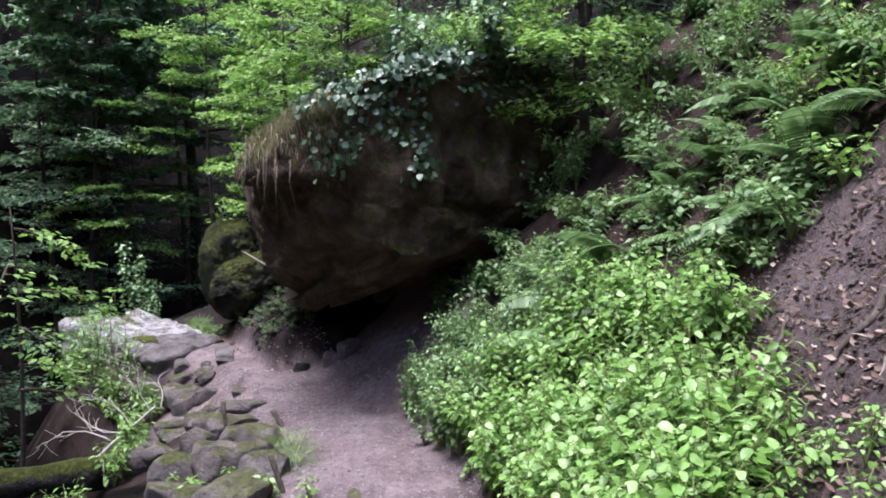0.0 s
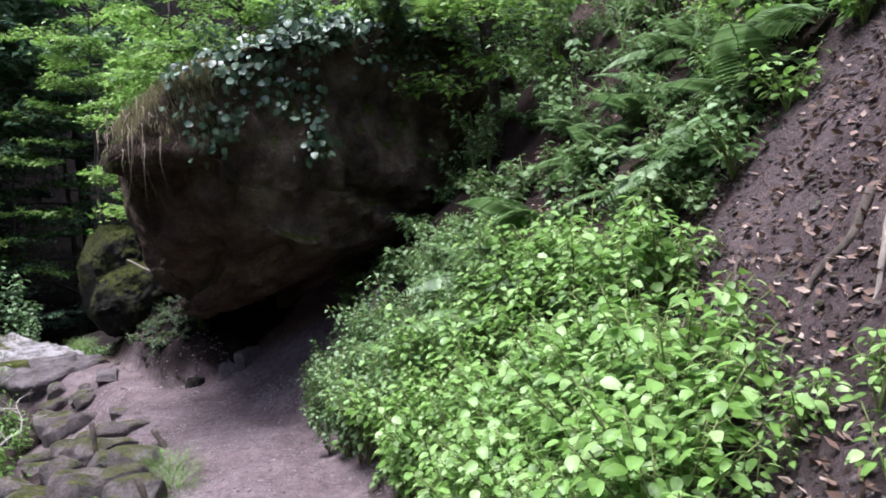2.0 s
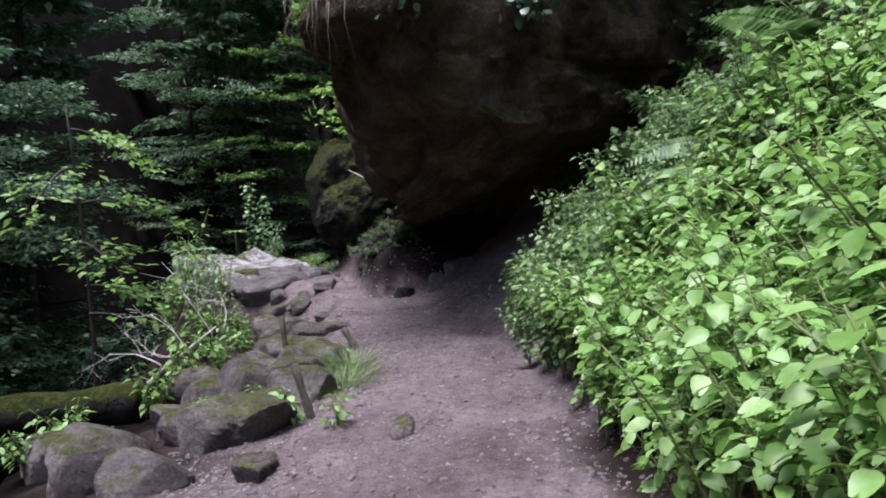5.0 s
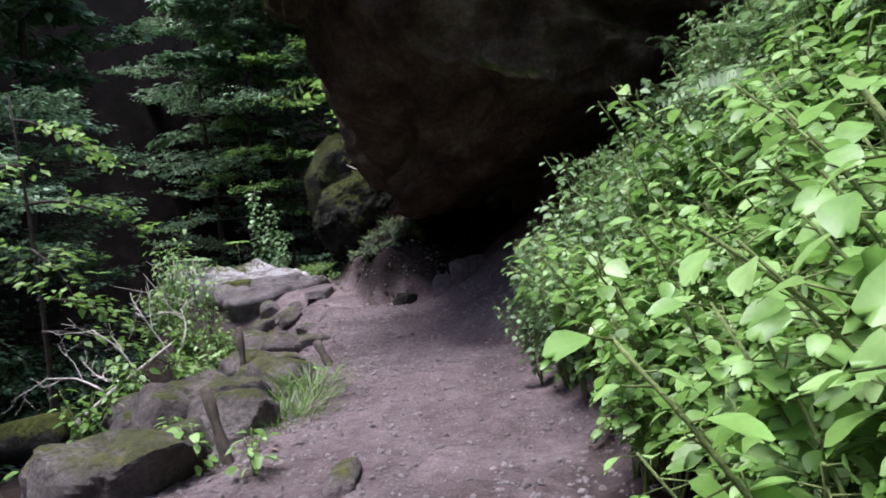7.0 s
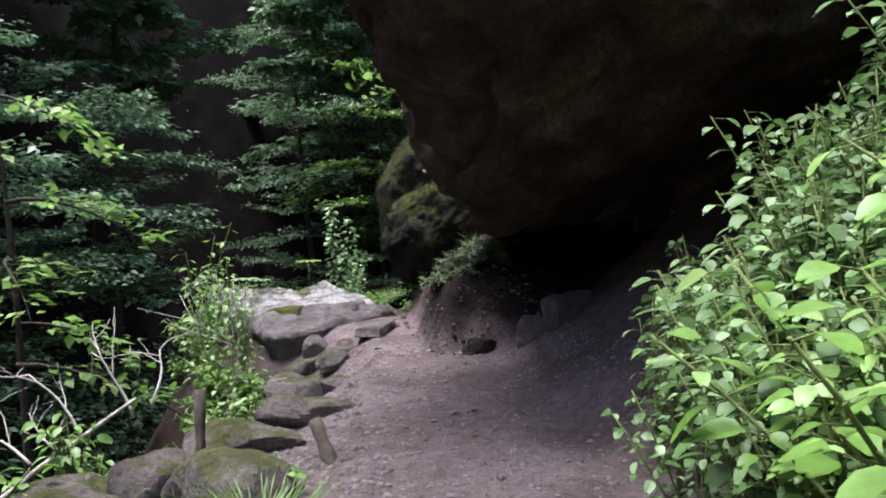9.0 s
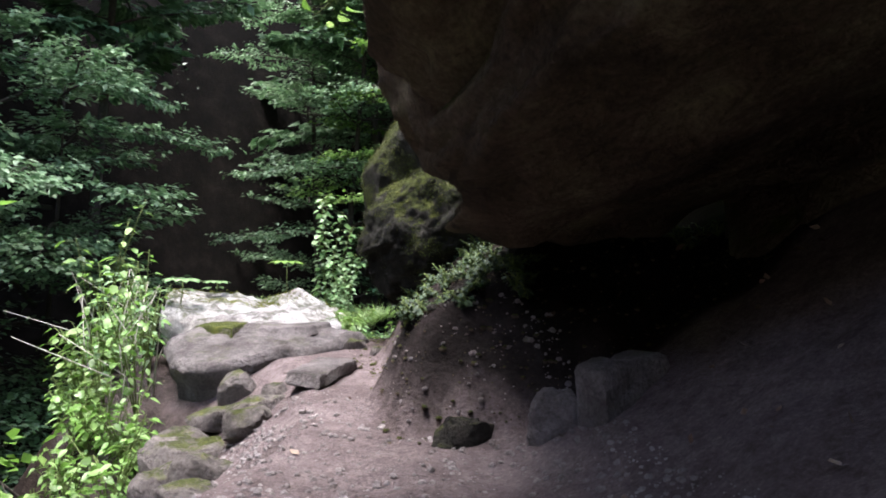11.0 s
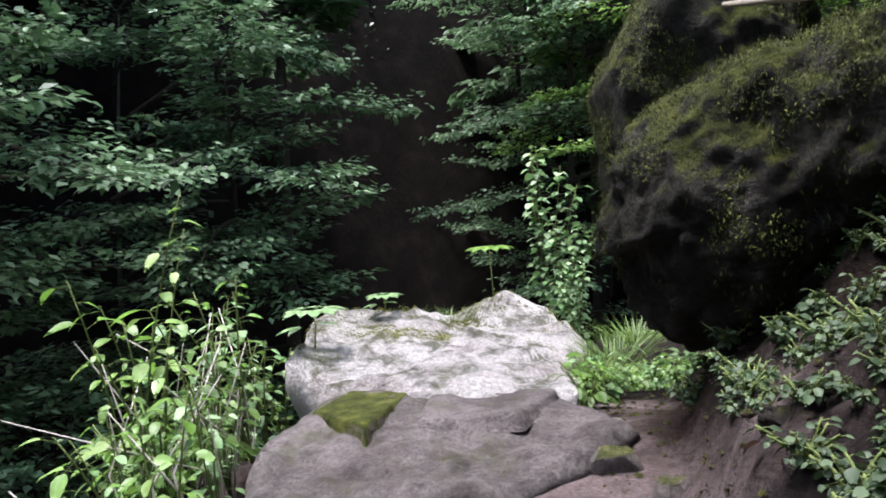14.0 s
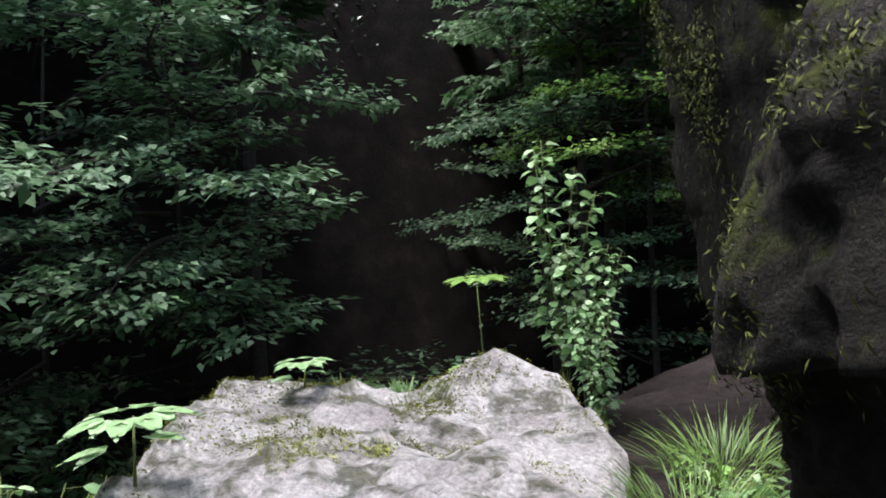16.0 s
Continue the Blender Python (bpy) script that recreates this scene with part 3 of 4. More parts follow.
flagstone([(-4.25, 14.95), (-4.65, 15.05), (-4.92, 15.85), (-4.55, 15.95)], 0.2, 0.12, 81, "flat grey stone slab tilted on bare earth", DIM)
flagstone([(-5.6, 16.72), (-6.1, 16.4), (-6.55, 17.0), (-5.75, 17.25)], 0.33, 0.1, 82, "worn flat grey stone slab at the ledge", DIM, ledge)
flagstone([(-6.25, 16.2), (-6.9, 16.3), (-7.1, 16.8), (-6.6, 16.9)], 0.3, 0.28, 83, "yellow-mossed flat rock on the ledge rim", GILDED, ledge)
stone_at(-8.28, 19.85, (0.3, 0.24, 0.15), 40, 85, LEDGE, "pale rounded stone on the far ledge rim", 0.3, 0.24, group="stones on the ledge")
stone_at(-4.75, 16.6, (0.1, 0.08, 0.07), 10, 86, STONE, "dark rounded stone lying by the slab", 0.5, group="stones on the ledge")
stone_at(-5.1, 16.75, (0.17, 0.11, 0.09), 60, 87, STONE, "dark rounded stone lying by the slab", 0.55, group="stones on the ledge")


# ---- posts, log, dead wood ----
def wood(name, pieces, mat, label, category, at=(0, 0, 0)):
    v, f = joined(pieces)
    ob = new(name, mesh_of(name, v, f, mat))
    ob.location = at
    return tagged(ob, label, category)


for x, y, lx, ly, h, r in [(-3.2, 10.85, -0.1, 0.12, 0.55, 0.05), (-2.45, 11.1, -0.16, 0.1, 0.2, 0.06), (-1.85, 8.4, -0.16, 0.08, 0.42, 0.05)]:
    z = ground_at(x, y)
    ks = np.linspace(-0.3, 1, 6)
    post = wood("wooden_post", [tube([(lx * k, ly * k, h * k) for k in ks], 0.75 * r * (1 + 0.16 * np.sin(ks * 9) + 0.12 * np.sin(ks * 23)), 9)], POSTWOOD, "short dark weathered wooden stake leaning by the path", "post", (x, y, z))
    tagged(post, group="stakes beside the path")

ks = np.linspace(0, 1, 14)
log = empty("fallen_log", (-4.95, 10.6, -0.62))
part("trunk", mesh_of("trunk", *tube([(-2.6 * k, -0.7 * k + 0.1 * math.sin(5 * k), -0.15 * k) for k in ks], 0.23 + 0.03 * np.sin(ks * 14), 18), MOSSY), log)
part("cut_end", mesh_of("cut_end", *tube([(0.0, 0, 0), (0.012, 0.006, 0.0)], [0.19, 0.18], 18), BLEACHED), log, "pale sawn end")
tagged(log, "moss-grown fallen log with a sawn end", "log")


def branching(rng, start, way, length, radius, depth, out, bend=0.25, forks=3):
    n = 7
    pts, d = [np.array(start, float)], np.array(way, float)
    d /= np.linalg.norm(d)
    for k in range(n):
        d = d + rng.normal(size=3) * bend * 0.4
        d /= np.linalg.norm(d)
        pts.append(pts[-1] + d * length / n)
    out.append(tube(pts, np.linspace(radius, radius * 0.45, n + 1), 5))
    if depth:
        for k in range(forks):
            at = pts[2 + int(rng.integers(0, n - 1))]
            branching(rng, at, d + rng.normal(size=3) * 0.75, length * rng.uniform(0.45, 0.7), radius * 0.5, depth - 1, out, bend, forks)


rng = np.random.default_rng(5)
pieces = []
branching(rng, (-0.75, -0.75, -0.5), (0.8, 0.75, 0.75), 1.4, 0.03, 0, pieces, 0.12)
for at, way, ln in [((-0.2, -0.2, 0.0), (-0.5, -0.1, 0.9), 1.1), ((0.0, 0.1, 0.12), (-0.25, 0.2, 1), 1.0), ((-0.4, -0.5, -0.1), (-1, -0.1, 0.5), 1.2), ((-0.3, -0.35, -0.05), (-0.8, 0.3, 0.12), 1.2), ((0.1, 0.2, 0.2), (0.0, 0.3, 1), 0.8)]:
    branching(rng, at, way, ln * 0.62, 0.014, 2, pieces, 0.3, 3)
wood("dead_branch", pieces, BLEACHED, "bleached bare dead branch sticking out over the gorge", "branch", (-4.65, 11.6, -0.2))
wood("stick", [tube([(0, 0, 0), (0.35, -0.4, -0.12), (0.85, -0.98, -0.29)], [0.012, 0.016, 0.019], 8)], STICKWOOD, "pale barkless stick lodged between the boulders", "stick", (-4.6, 17.07, 2.2))


# ---- plants ----
def leafy_stems(rng, height, stems, count, size, lean=(0, 0, 0), spread=0.35, width=0.55, bare=0.25):
    """Stem tubes, and leaf arrays: places, ways and faces, for an upright herb."""
    tubes, pos, way, up = [], [], [], []
    for s in range(stems):
        a = rng.uniform(0, 2 * math.pi)
        out = np.array([math.cos(a), math.sin(a), 0]) * spread * rng.uniform(0.3, 1)
        h = height * rng.uniform(0.7, 1.1)
        ks = np.linspace(0, 1, 7)
        pts = np.array([out * k ** 1.4 * h + np.array(lean) * k * k * h + np.array([0, 0, h * (k - 0.12 * k * k)]) for k in ks])
        tubes.append(tube(pts, np.linspace(0.008, 0.0035, 7), 5))
        for c in range(count):
            k = bare + (1 - bare) * (c + rng.uniform(0, 0.8)) / count
            p = np.array([np.interp(k, ks, pts[:, q]) for q in range(3)])
            b = c * 2.4 + rng.uniform(-0.5, 0.5)
            o = np.array([math.cos(b), math.sin(b), rng.uniform(-0.15, 0.45)])
            pet = size * rng.uniform(0.3, 1.1) * (1.15 - 0.5 * k)
            tubes.append(tube([p, p + o * pet], [0.0025, 0.0018], 3))
            pos.append(p + o * pet)
            way.append(o + np.array([0, 0, -0.35]))
            up.append(np.array([0, 0, 1]) + rng.normal(size=3) * 0.3)
    return tubes, np.array(pos), np.array(way), np.array(up)


def herb(name, rng, mat, height, stems, count, size, label, category="plant", group="", lean=(0, 0, 0), spread=0.35, width=0.55, single=False, bare=0.25):
    thing = empty(name)
    tubes, pos, way, up = leafy_stems(rng, height, stems, count, size, lean, spread, width, bare)
    v, f = joined(tubes)
    part("stem", mesh_of("stem", v, f, STEM), thing)
    sizes = size * rng.uniform(0.45, 1.25, len(pos))
    if single:
        for p, w, u, z in zip(pos, way, up, sizes):
            part("leaf", mesh_of("leaf", *leaves([p], [w], [u], z, width, 0.12, 0.3), mat), thing)
    else:
        part("foliage", mesh_of("foliage", *leaves(pos, way, up, sizes, width, 0.12, 0.3), mat), thing)
    return tagged(thing, label, category, group)


def sown(protos, spots, rng, size=(0.8, 1.2), tip=8):
    """Copies of the prototypes on the ground at the spots; the first ones are the prototypes themselves."""
    for k, (x, y) in enumerate(spots):
        p = protos[k % len(protos)]
        sc = rng.uniform(*size)
        m = pose(x, y, ground_at(x, y) - 0.02, rng.uniform(-tip, tip), rng.uniform(-tip, tip), rng.uniform(0, 360))
        if k < len(protos):
            p.matrix_basis = m
            p.scale = (sc, sc, sc)
        else:
            c = copy_thing(p, m)
            c.scale = (sc, sc, sc)


def scatter(rng, n, y0, y1, d0, d1, keep=None):
    """Spots on the right-hand bank (or, with minus distances, the left), by the way along the path and the distance from its middle."""
    spots = []
    while len(spots) < n:
        x, y = rng.uniform(-12, 12, 4000), rng.uniform(y0 - 3, y1 + 3, 4000)
        z, off, al = land(x, y, False)
        good = (d0 <= off) & (off <= d1) & (y0 <= al) & (al <= y1)
        spots += [(a, b) for a, b, c in zip(x[good], y[good], z[good]) if keep is None or keep(a, b, c)]
    spots = spots[:n]
    return spots


rng = np.random.default_rng(7)
BL, BG = "tall bright green balsam plant on the bank", "balsam on the bank"
fine_balsam = [herb("balsam_plant", rng, BALSAM, 0.92, 2, 19, 0.096, BL, group=BG, lean=(-0.25, 0, 0), single=True, width=0.62, bare=0.42) for _ in range(4)]
sown(fine_balsam, scatter(rng, 52, 3.4, 8.2, 0.95, 1.7, lambda x, y, z: x < 1.3 + 0.42 * (y - 3.5)), rng)
bulk_balsam = [herb("balsam_plant", rng, BALSAM, 0.88, 5, 19, 0.094, BL, group=BG, lean=(-0.15, 0, 0), spread=0.5, width=0.62, bare=0.42) for _ in range(5)]
sown(bulk_balsam, scatter(rng, 170, 3.4, 9.2, 0.9, 2.6, lambda x, y, z: x < 1.35 + 0.42 * (y - 3.5)), rng)
brambles = [herb("bramble", rng, BRAMBLE, 1.2, 7, 22, 0.085, "dark green leafy bramble on the bank", "bramble", "brambles by the cave", (-0.05, 0, 0), 0.3, 0.6) for _ in range(4)]
sown(brambles, scatter(rng, 60, 8.5, 10.6, 1.1, 2.4) + scatter(rng, 34, 9.0, 10.7, 0.78, 1.3) + scatter(rng, 36, 9.8, 11.1, 0.55, 1.5), rng, (0.6, 1.0))
low = [herb("creeping_herb", rng, BRAMBLE if k else FERN, 0.35, 7, 13, 0.075, "low creeping green herb on the steep bank", "plant", "herbs on the upper bank", (0, 0, 0), 0.9, 0.65) for k in range(4)]
sown([herb("balsam_plant", rng, BALSAM, 0.5, 3, 9, 0.1, "small bright green balsam plant on the bare bank", group=BG, spread=0.5) for _ in range(3)], scatter(rng, 30, 3.0, 5.6, 1.5, 2.1), rng, (0.45, 0.8))
sown([herb("creeping_herb", rng, mat, 0.45, 7, 13, 0.085, "low creeping green herb on the steep bank", "plant", "herbs on the upper bank", (0, 0, 0), 0.9, 0.65) for mat in (BRAMBLE, FERN, BALSAM)],
     scatter(rng, 70, 4.6, 7.0, 2.9, 6.0, lambda x, y, z: y > max(5.6, 6.6 - 2 * (x - 3.0))), rng, (0.8, 1.5))
sown([herb("leafy_shrub", rng, mat, 0.9, 6, 16, 0.1, "leafy green shrub on the upper bank", "shrub", "shrubs on the upper bank", (-0.2, 0, 0), 0.6, 0.6) for mat in (FRESH, BRAMBLE)],
     scatter(rng, 14, 5.0, 8.0, 3.5, 6.0, lambda x, y, z: y > max(6.1, 7.0 - 2 * (x - 3.0))), rng, (0.6, 1.0))
sown(low, scatter(rng, 260, 6.2, 13, 2.2, 9, lambda x, y, z: y > 5.6 + 0.4 * (x - 2)), rng, (1.0, 1.7))
shrubs = [herb("leafy_shrub", rng, FRESH if k == 0 else BRAMBLE, 1.0, 6, 18, 0.1, "leafy green shrub on the upper bank", "shrub", "shrubs on the upper bank", (-0.2, 0, 0), 0.6, 0.6) for k in range(3)]
sown(shrubs, scatter(rng, 60, 7.5, 15, 3.6, 11, lambda x, y, z: y > 10.2 or x > 4.6), rng, (0.9, 1.4))


tops = [herb("rock_top_shrub", rng, mat, 1.1, 7, 20, 0.14, "leafy shrub growing on top of the overhanging rock", "shrub", "shrubs on the rock", (0, -0.15, 0), 0.55, 0.6) for mat in (IVY, HAZEL, FRESH)]
for k, (x, y) in enumerate([(-1.6, 12.4), (-0.6, 11.9), (0.3, 12.2), (1.2, 11.9), (2.2, 12.2), (3.0, 12.6), (-0.2, 13.2), (1.0, 13.3), (2.2, 13.6), (-1.5, 13.8), (0.4, 14.5), (3.4, 14.0), (-2.2, 13.2), (1.8, 15.0), (2.8, 11.8), (3.8, 12.4)]):
    near = rock_v[np.argsort((rock_v[:, 0] + 0.6 - x) ** 2 + (rock_v[:, 1] + 14.3 - y) ** 2 - 3 * rock_v[:, 2])[0]]
    p = tops[k % 3] if k < 3 else copy_thing(tops[k % 3], pose(0, 0, 0))
    p.matrix_basis = pose(near[0] + 0.6, near[1] + 14.3, near[2] + 3.55, rng.uniform(-10, 10), rng.uniform(-10, 10), rng.uniform(0, 360))


def frond(rng, length):
    """One fern frond: an arching rib with toothed side leaflets that shorten to the tip."""
    ks = np.linspace(0, 1, 12)
    pts = np.stack([length * ks, 0 * ks, length * (0.5 * ks - 0.62 * ks * ks)], -1)
    pos, way, up, size = [], [], [], []
    for k in np.linspace(0.12, 0.99, 26):
        p = np.array([np.interp(k, ks, pts[:, q]) for q in range(3)])
        w = length * 0.24 * math.sin(math.pi * min(1, 0.22 + 0.8 * k)) ** 0.8 + 0.01
        for s in (-1, 1):
            pos.append(p)
            way.append((0.35, s, -0.18))
            up.append((0.1, 0, 1))
            size.append(w)
    stalk = tube(pts, np.linspace(0.007, 0.002, 12), 4)
    v, f = leaves(pos, way, up, size, 0.24, 0.1, 0.2)
    return joined([stalk, (v, f)])


def fern(rng, length, n=7, label="pale green arching fern on the steep bank"):
    thing = empty("fern")
    for k in range(n):
        v, f = frond(rng, length * rng.uniform(0.75, 1.1))
        ob = part("frond", mesh_of("frond", v, f, FERN), thing)
        ob.matrix_basis = pose(0, 0, 0.02, rng.uniform(-15, 15), rng.uniform(-30, 10), k * 360 / n + rng.uniform(-20, 20))
    return tagged(thing, label, "fern", "ferns on the bank")


ferns = [fern(rng, 0.95) for _ in range(3)]
sown(ferns, [(2.15, 8.2), (1.95, 9.6), (2.3, 9.2), (1.7, 10.0), (3.0, 9.4), (3.4, 8.8), (3.7, 9.6), (4.0, 8.9), (3.3, 10.4), (4.3, 10.2), (1.5, 9.2), (4.6, 9.4), (1.6, 8.6), (1.0, 9.6), (3.7, 7.4), (4.1, 7.0), (3.3, 7.6), (4.4, 7.8), (3.9, 8.2)], rng, (0.8, 1.2), 14)


def tuft(rng, n, length, mat, label, at, name="grass_tuft", spread=0.26):
    n = int(n * 2.2)
    a = rng.uniform(0, 2 * math.pi, n)
    r = spread * np.sqrt(rng.uniform(0, 1, n))
    pos = np.stack([r * np.cos(a), r * np.sin(a), 0 * a], -1)
    way = np.stack([np.cos(a) * 0.6, np.sin(a) * 0.6, rng.uniform(0.7, 1.5, n)], -1) + rng.normal(size=(n, 3)) * 0.2
    v, f = leaves(pos, way, np.stack([-np.cos(a), -np.sin(a), 0 * a + 0.4], -1), length * rng.uniform(0.5, 1.1, n), 0.028, 0.1, 0.5)
    ob = new(name, mesh_of(name, v, f, mat))
    ob.location = at
    return tagged(ob, label, "grass", "grass tufts", kind="stuff")


for x, y, n, ln in [(-1.95, 9.5, 90, 0.28), (-2.1, 10.0, 80, 0.28), (-1.9, 9.1, 60, 0.24), (-2.3, 9.8, 60, 0.24), (-6.0, 18.0, 60, 0.22), (-6.15, 18.5, 80, 0.25), (-5.85, 17.6, 34, 0.18), (-6.3, 19.1, 100, 0.28), (-8.75, 18.85, 60, 0.16), (-8.35, 19.1, 60, 0.16), (-4.9, 15.9, 10, 0.1)]:
    z = ground_at(x, y)
    tuft(rng, n, ln, GRASS, "fresh green grass tuft at the rock edge", (x, y, max(z, 0.3 if x < -8 else 0.2) if y > 17 else z))

small = [herb("ground_herb", rng, SHADED_HERB, 0.2, 7, 9, 0.045, "small green herb at the boulder foot, darkened for shade", "plant", "herbs at the boulder foot", (0, 0, 0), 0.9, 0.7) for k in range(3)]
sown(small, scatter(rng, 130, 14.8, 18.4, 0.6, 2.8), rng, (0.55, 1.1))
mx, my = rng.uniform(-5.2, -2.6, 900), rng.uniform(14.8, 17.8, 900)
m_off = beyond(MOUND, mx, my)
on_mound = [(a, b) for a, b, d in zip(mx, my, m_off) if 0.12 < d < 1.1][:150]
sown([herb("ground_herb", rng, SHADED_HERB, 0.13, 7, 8, 0.04, "small green herb on the earth mound, darkened for shade", "plant", "herbs on the mound", (0, 0, 0), 1.0, 0.7) for k in range(3)], on_mound, rng, (0.6, 1.2))
foot = [herb("leafy_herb", rng, k, 0.4, 6, 9, 0.1, "fresh green herb at the mossy boulder foot", "plant", "herbs at the ledge", (0, 0, 0), 0.5, 0.55) for k in (HAZEL, BALSAM, GRASS)]
sown(foot, [(-6.1, 18.2), (-5.95, 17.8), (-6.3, 18.7), (-6.2, 18.4), (-6.5, 19.3), (-6.6, 19.9), (-6.9, 20.6), (-7.3, 21.0), (-5.7, 17.5), (-6.45, 19.0), (-7.6, 21.3), (-7.0, 21.2), (-6.4, 19.6), (-6.15, 19.9), (-6.6, 20.2), (-6.0, 19.4), (-5.9, 18.9), (-6.3, 20.5)], rng, (0.6, 1.1))
sown([herb("ground_herb", rng, BALSAM, 0.35, 3, 7, 0.11, "small light green herb between the stones", "plant", "herbs among the stones") for _ in range(3)],
     [(-2.25, 8.4), (-2.0, 8.3), (-3.05, 8.85), (-3.3, 10.4), (-1.5, 8.1), (-3.0, 8.6), (-2.4, 10.6), (-3.6, 9.6), (-2.65, 8.9), (0.3, 8.7), (-0.05, 9.7)], rng, (0.6, 1.1))
# the leafy bank before the ledge
edge_plants = [herb("leafy_bush", rng, GRASS if k == 1 else BALSAM, 0.6, 8, 10, 0.1, "light green leafy bush at the gorge rim", "bush", "bushes at the gorge rim", (0, 0, 0), 0.6, 0.5) for k in range(4)]
sown(edge_plants, [(-5.6, 13.4), (-5.9, 13.9), (-6.2, 14.4), (-6.0, 14.8), (-6.6, 14.8), (-7.0, 15.1), (-7.3, 15.6), (-7.6, 15.9), (-6.1, 14.8), (-8.0, 16.2), (-5.3, 12.8), (-7.6, 15.6), (-7.8, 15.5), (-8.4, 16.6), (-6.6, 14.6), (-5.0, 12.0), (-5.7, 14.3), (-7.2, 15.2), (-4.9, 9.6), (-5.2, 10.2), (-4.6, 8.9), (-5.1, 12.5), (-4.4, 8.2), (-4.9, 11.3), (-5.2, 11.7), (-5.6, 12.6), (-4.7, 10.4), (-5.9, 13.2), (-6.8, 14.9)], rng, (0.8, 1.3))
saplings = [herb("sapling", rng, HAZEL if k else FRESH, 1.9, 2, 12, 0.14, "slender young sapling with pale green leaves", "sapling", "saplings at the gorge rim", (0, 0, 0), 0.25, 0.5) for k in range(3)]
sown(saplings, [(-7.6, 15.75), (-8.0, 15.9), (-8.3, 16.4), (-7.4, 15.5), (-8.7, 16.7), (-7.9, 15.4)], rng, (0.8, 1.25))


rim = [herb("rim_bush", rng, mat, 1.2, 4, 14, 0.1, "light green leafy bush crowding the ledge side", "bush", "bushes at the ledge", (0, 0, 0), 0.32, 0.5) for mat in (BALSAM, HAZEL, GRASS)]
sown(rim, [(-6.45, 15.2), (-6.75, 15.6), (-7.15, 15.9), (-7.55, 16.3), (-8.0, 16.7), (-6.6, 14.9), (-7.3, 15.6), (-7.9, 16.2), (-8.5, 17.2), (-6.2, 14.7), (-7.0, 15.3), (-8.3, 16.6)], rng, (0.75, 1.15))


pieces = []
for k in range(26):
    x = rng.uniform(-7.9, -6.1)
    p = np.array([x, 14.9 + 0.75 * (-6.1 - x) + rng.uniform(-0.4, 0.3), -0.5])
    ln = rng.uniform(0.7, 1.4)
    pieces.append(tube([p, p + (rng.normal() * 0.1, rng.normal() * 0.1, ln * 0.6), p + (rng.normal() * 0.3, rng.normal() * 0.3, ln)], [0.008, 0.006, 0.003], 4))
wood("dry_stalks", pieces, BLEACHED, "dry pale plant stalks among the bushes at the ledge", "stalks")["kind"] = "stuff"


def seedling(at, height, n, size, mat, label):
    thing = empty("maple_seedling", at)
    part("stem", mesh_of("stem", *tube([(0, 0, 0), (0.03, 0, height * 0.6), (0.0, 0.02, height)], [0.008, 0.006, 0.004], 5), STEM), thing)
    for k in range(n):
        a = k * 2.4
        h = height * (1 - 0.45 * (k > 5) - 0.2 * (k > 7))
        blade = []
        for b, s in ((0, 1.0), (0.8, 0.8), (-0.8, 0.8)):
            o = (math.cos(a + b), math.sin(a + b), -0.05)
            c = np.array([math.cos(a), math.sin(a), 0.1]) * size * 0.5
            blade.append(leaves([c + (0, 0, h)], [o], [(0, 0, 1)], size * s, 0.55, 0.1, 0.15))
        part("leaf", mesh_of("leaf", *joined(blade), mat), thing)
    return tagged(thing, label, "seedling")


low_z = ground_at(-9.3, 20.9)
seedling((-9.3, 20.9, low_z), 0.86 - low_z, 9, 0.24, FRESH, "yellow-green maple seedling at the ledge rim")
seedling((-8.75, 18.6, 0.4), 0.2, 8, 0.15, HAZEL, "small pale green seedling on the mossy rim")
seedling((-8.0, 17.2, 0.4), 0.3, 8, 0.2, HAZEL, "small pale green seedling on the mossy rim")

hazel = [herb("hazel_shrub", rng, HAZEL, 2.5, 5, 44, 0.115, "tall hazel shrub with pale glossy leaves beyond the ledge", "shrub", "hazel shrubs", (0.05, 0, 0), 0.22, 0.75) for _ in range(2)]
for ob, (x, y, z, sc) in zip(hazel, [(-9.45, 22.4, ground_at(-9.45, 22.4), 1.3), (-8.95, 22.0, ground_at(-8.95, 22.0), 0.95)]):
    ob.matrix_basis = pose(x, y, z, 0, 0, 30)
    ob.scale = (sc, sc, sc)
more = copy_thing(hazel[0], pose(-8.3, 21.3, ground_at(-8.3, 21.3), 0, 0, 140))
more.scale = (0.65, 0.65, 0.65)


twig = herb("maple_twig", rng, FRESH, 0.5, 2, 7, 0.16, "bright green maple twig hanging from the rock edge", "twig", "", (0, 0, 0), 0.5, 0.8)
twig.matrix_basis = pose(-4.3, 15.3, 3.3, 160, 20, 0)

# ---- ivy, moss and roots on the rocks ----
def clad(name, verts, at, pick, n, size, mat, label, category, rng, lift=0.03, hang=0.3, fine=True, width=0.8, jitter=0.06):
    c = verts.mean(0)
    chosen = verts[pick(verts + at)]
    p = chosen[rng.integers(0, len(chosen), n)] + rng.normal(size=(n, 3)) * jitter
    out = (p - c) / (np.linalg.norm(p - c, axis=1)[:, None] + 1e-9)
    way = unit(rng, n) * 0.8 + np.array([0, 0, -hang])
    v, f = leaves(p + at + out * lift * rng.uniform(0.2, 2.5, n)[:, None], way, out + unit(rng, n) * 0.4 + np.array([0, 0, 0.4]), size * rng.uniform(0.5, 1.2, n), width, 0.1, 0.2, fine)
    return tagged(new(name, mesh_of(name, v, f, mat)), label, category, kind="stuff")


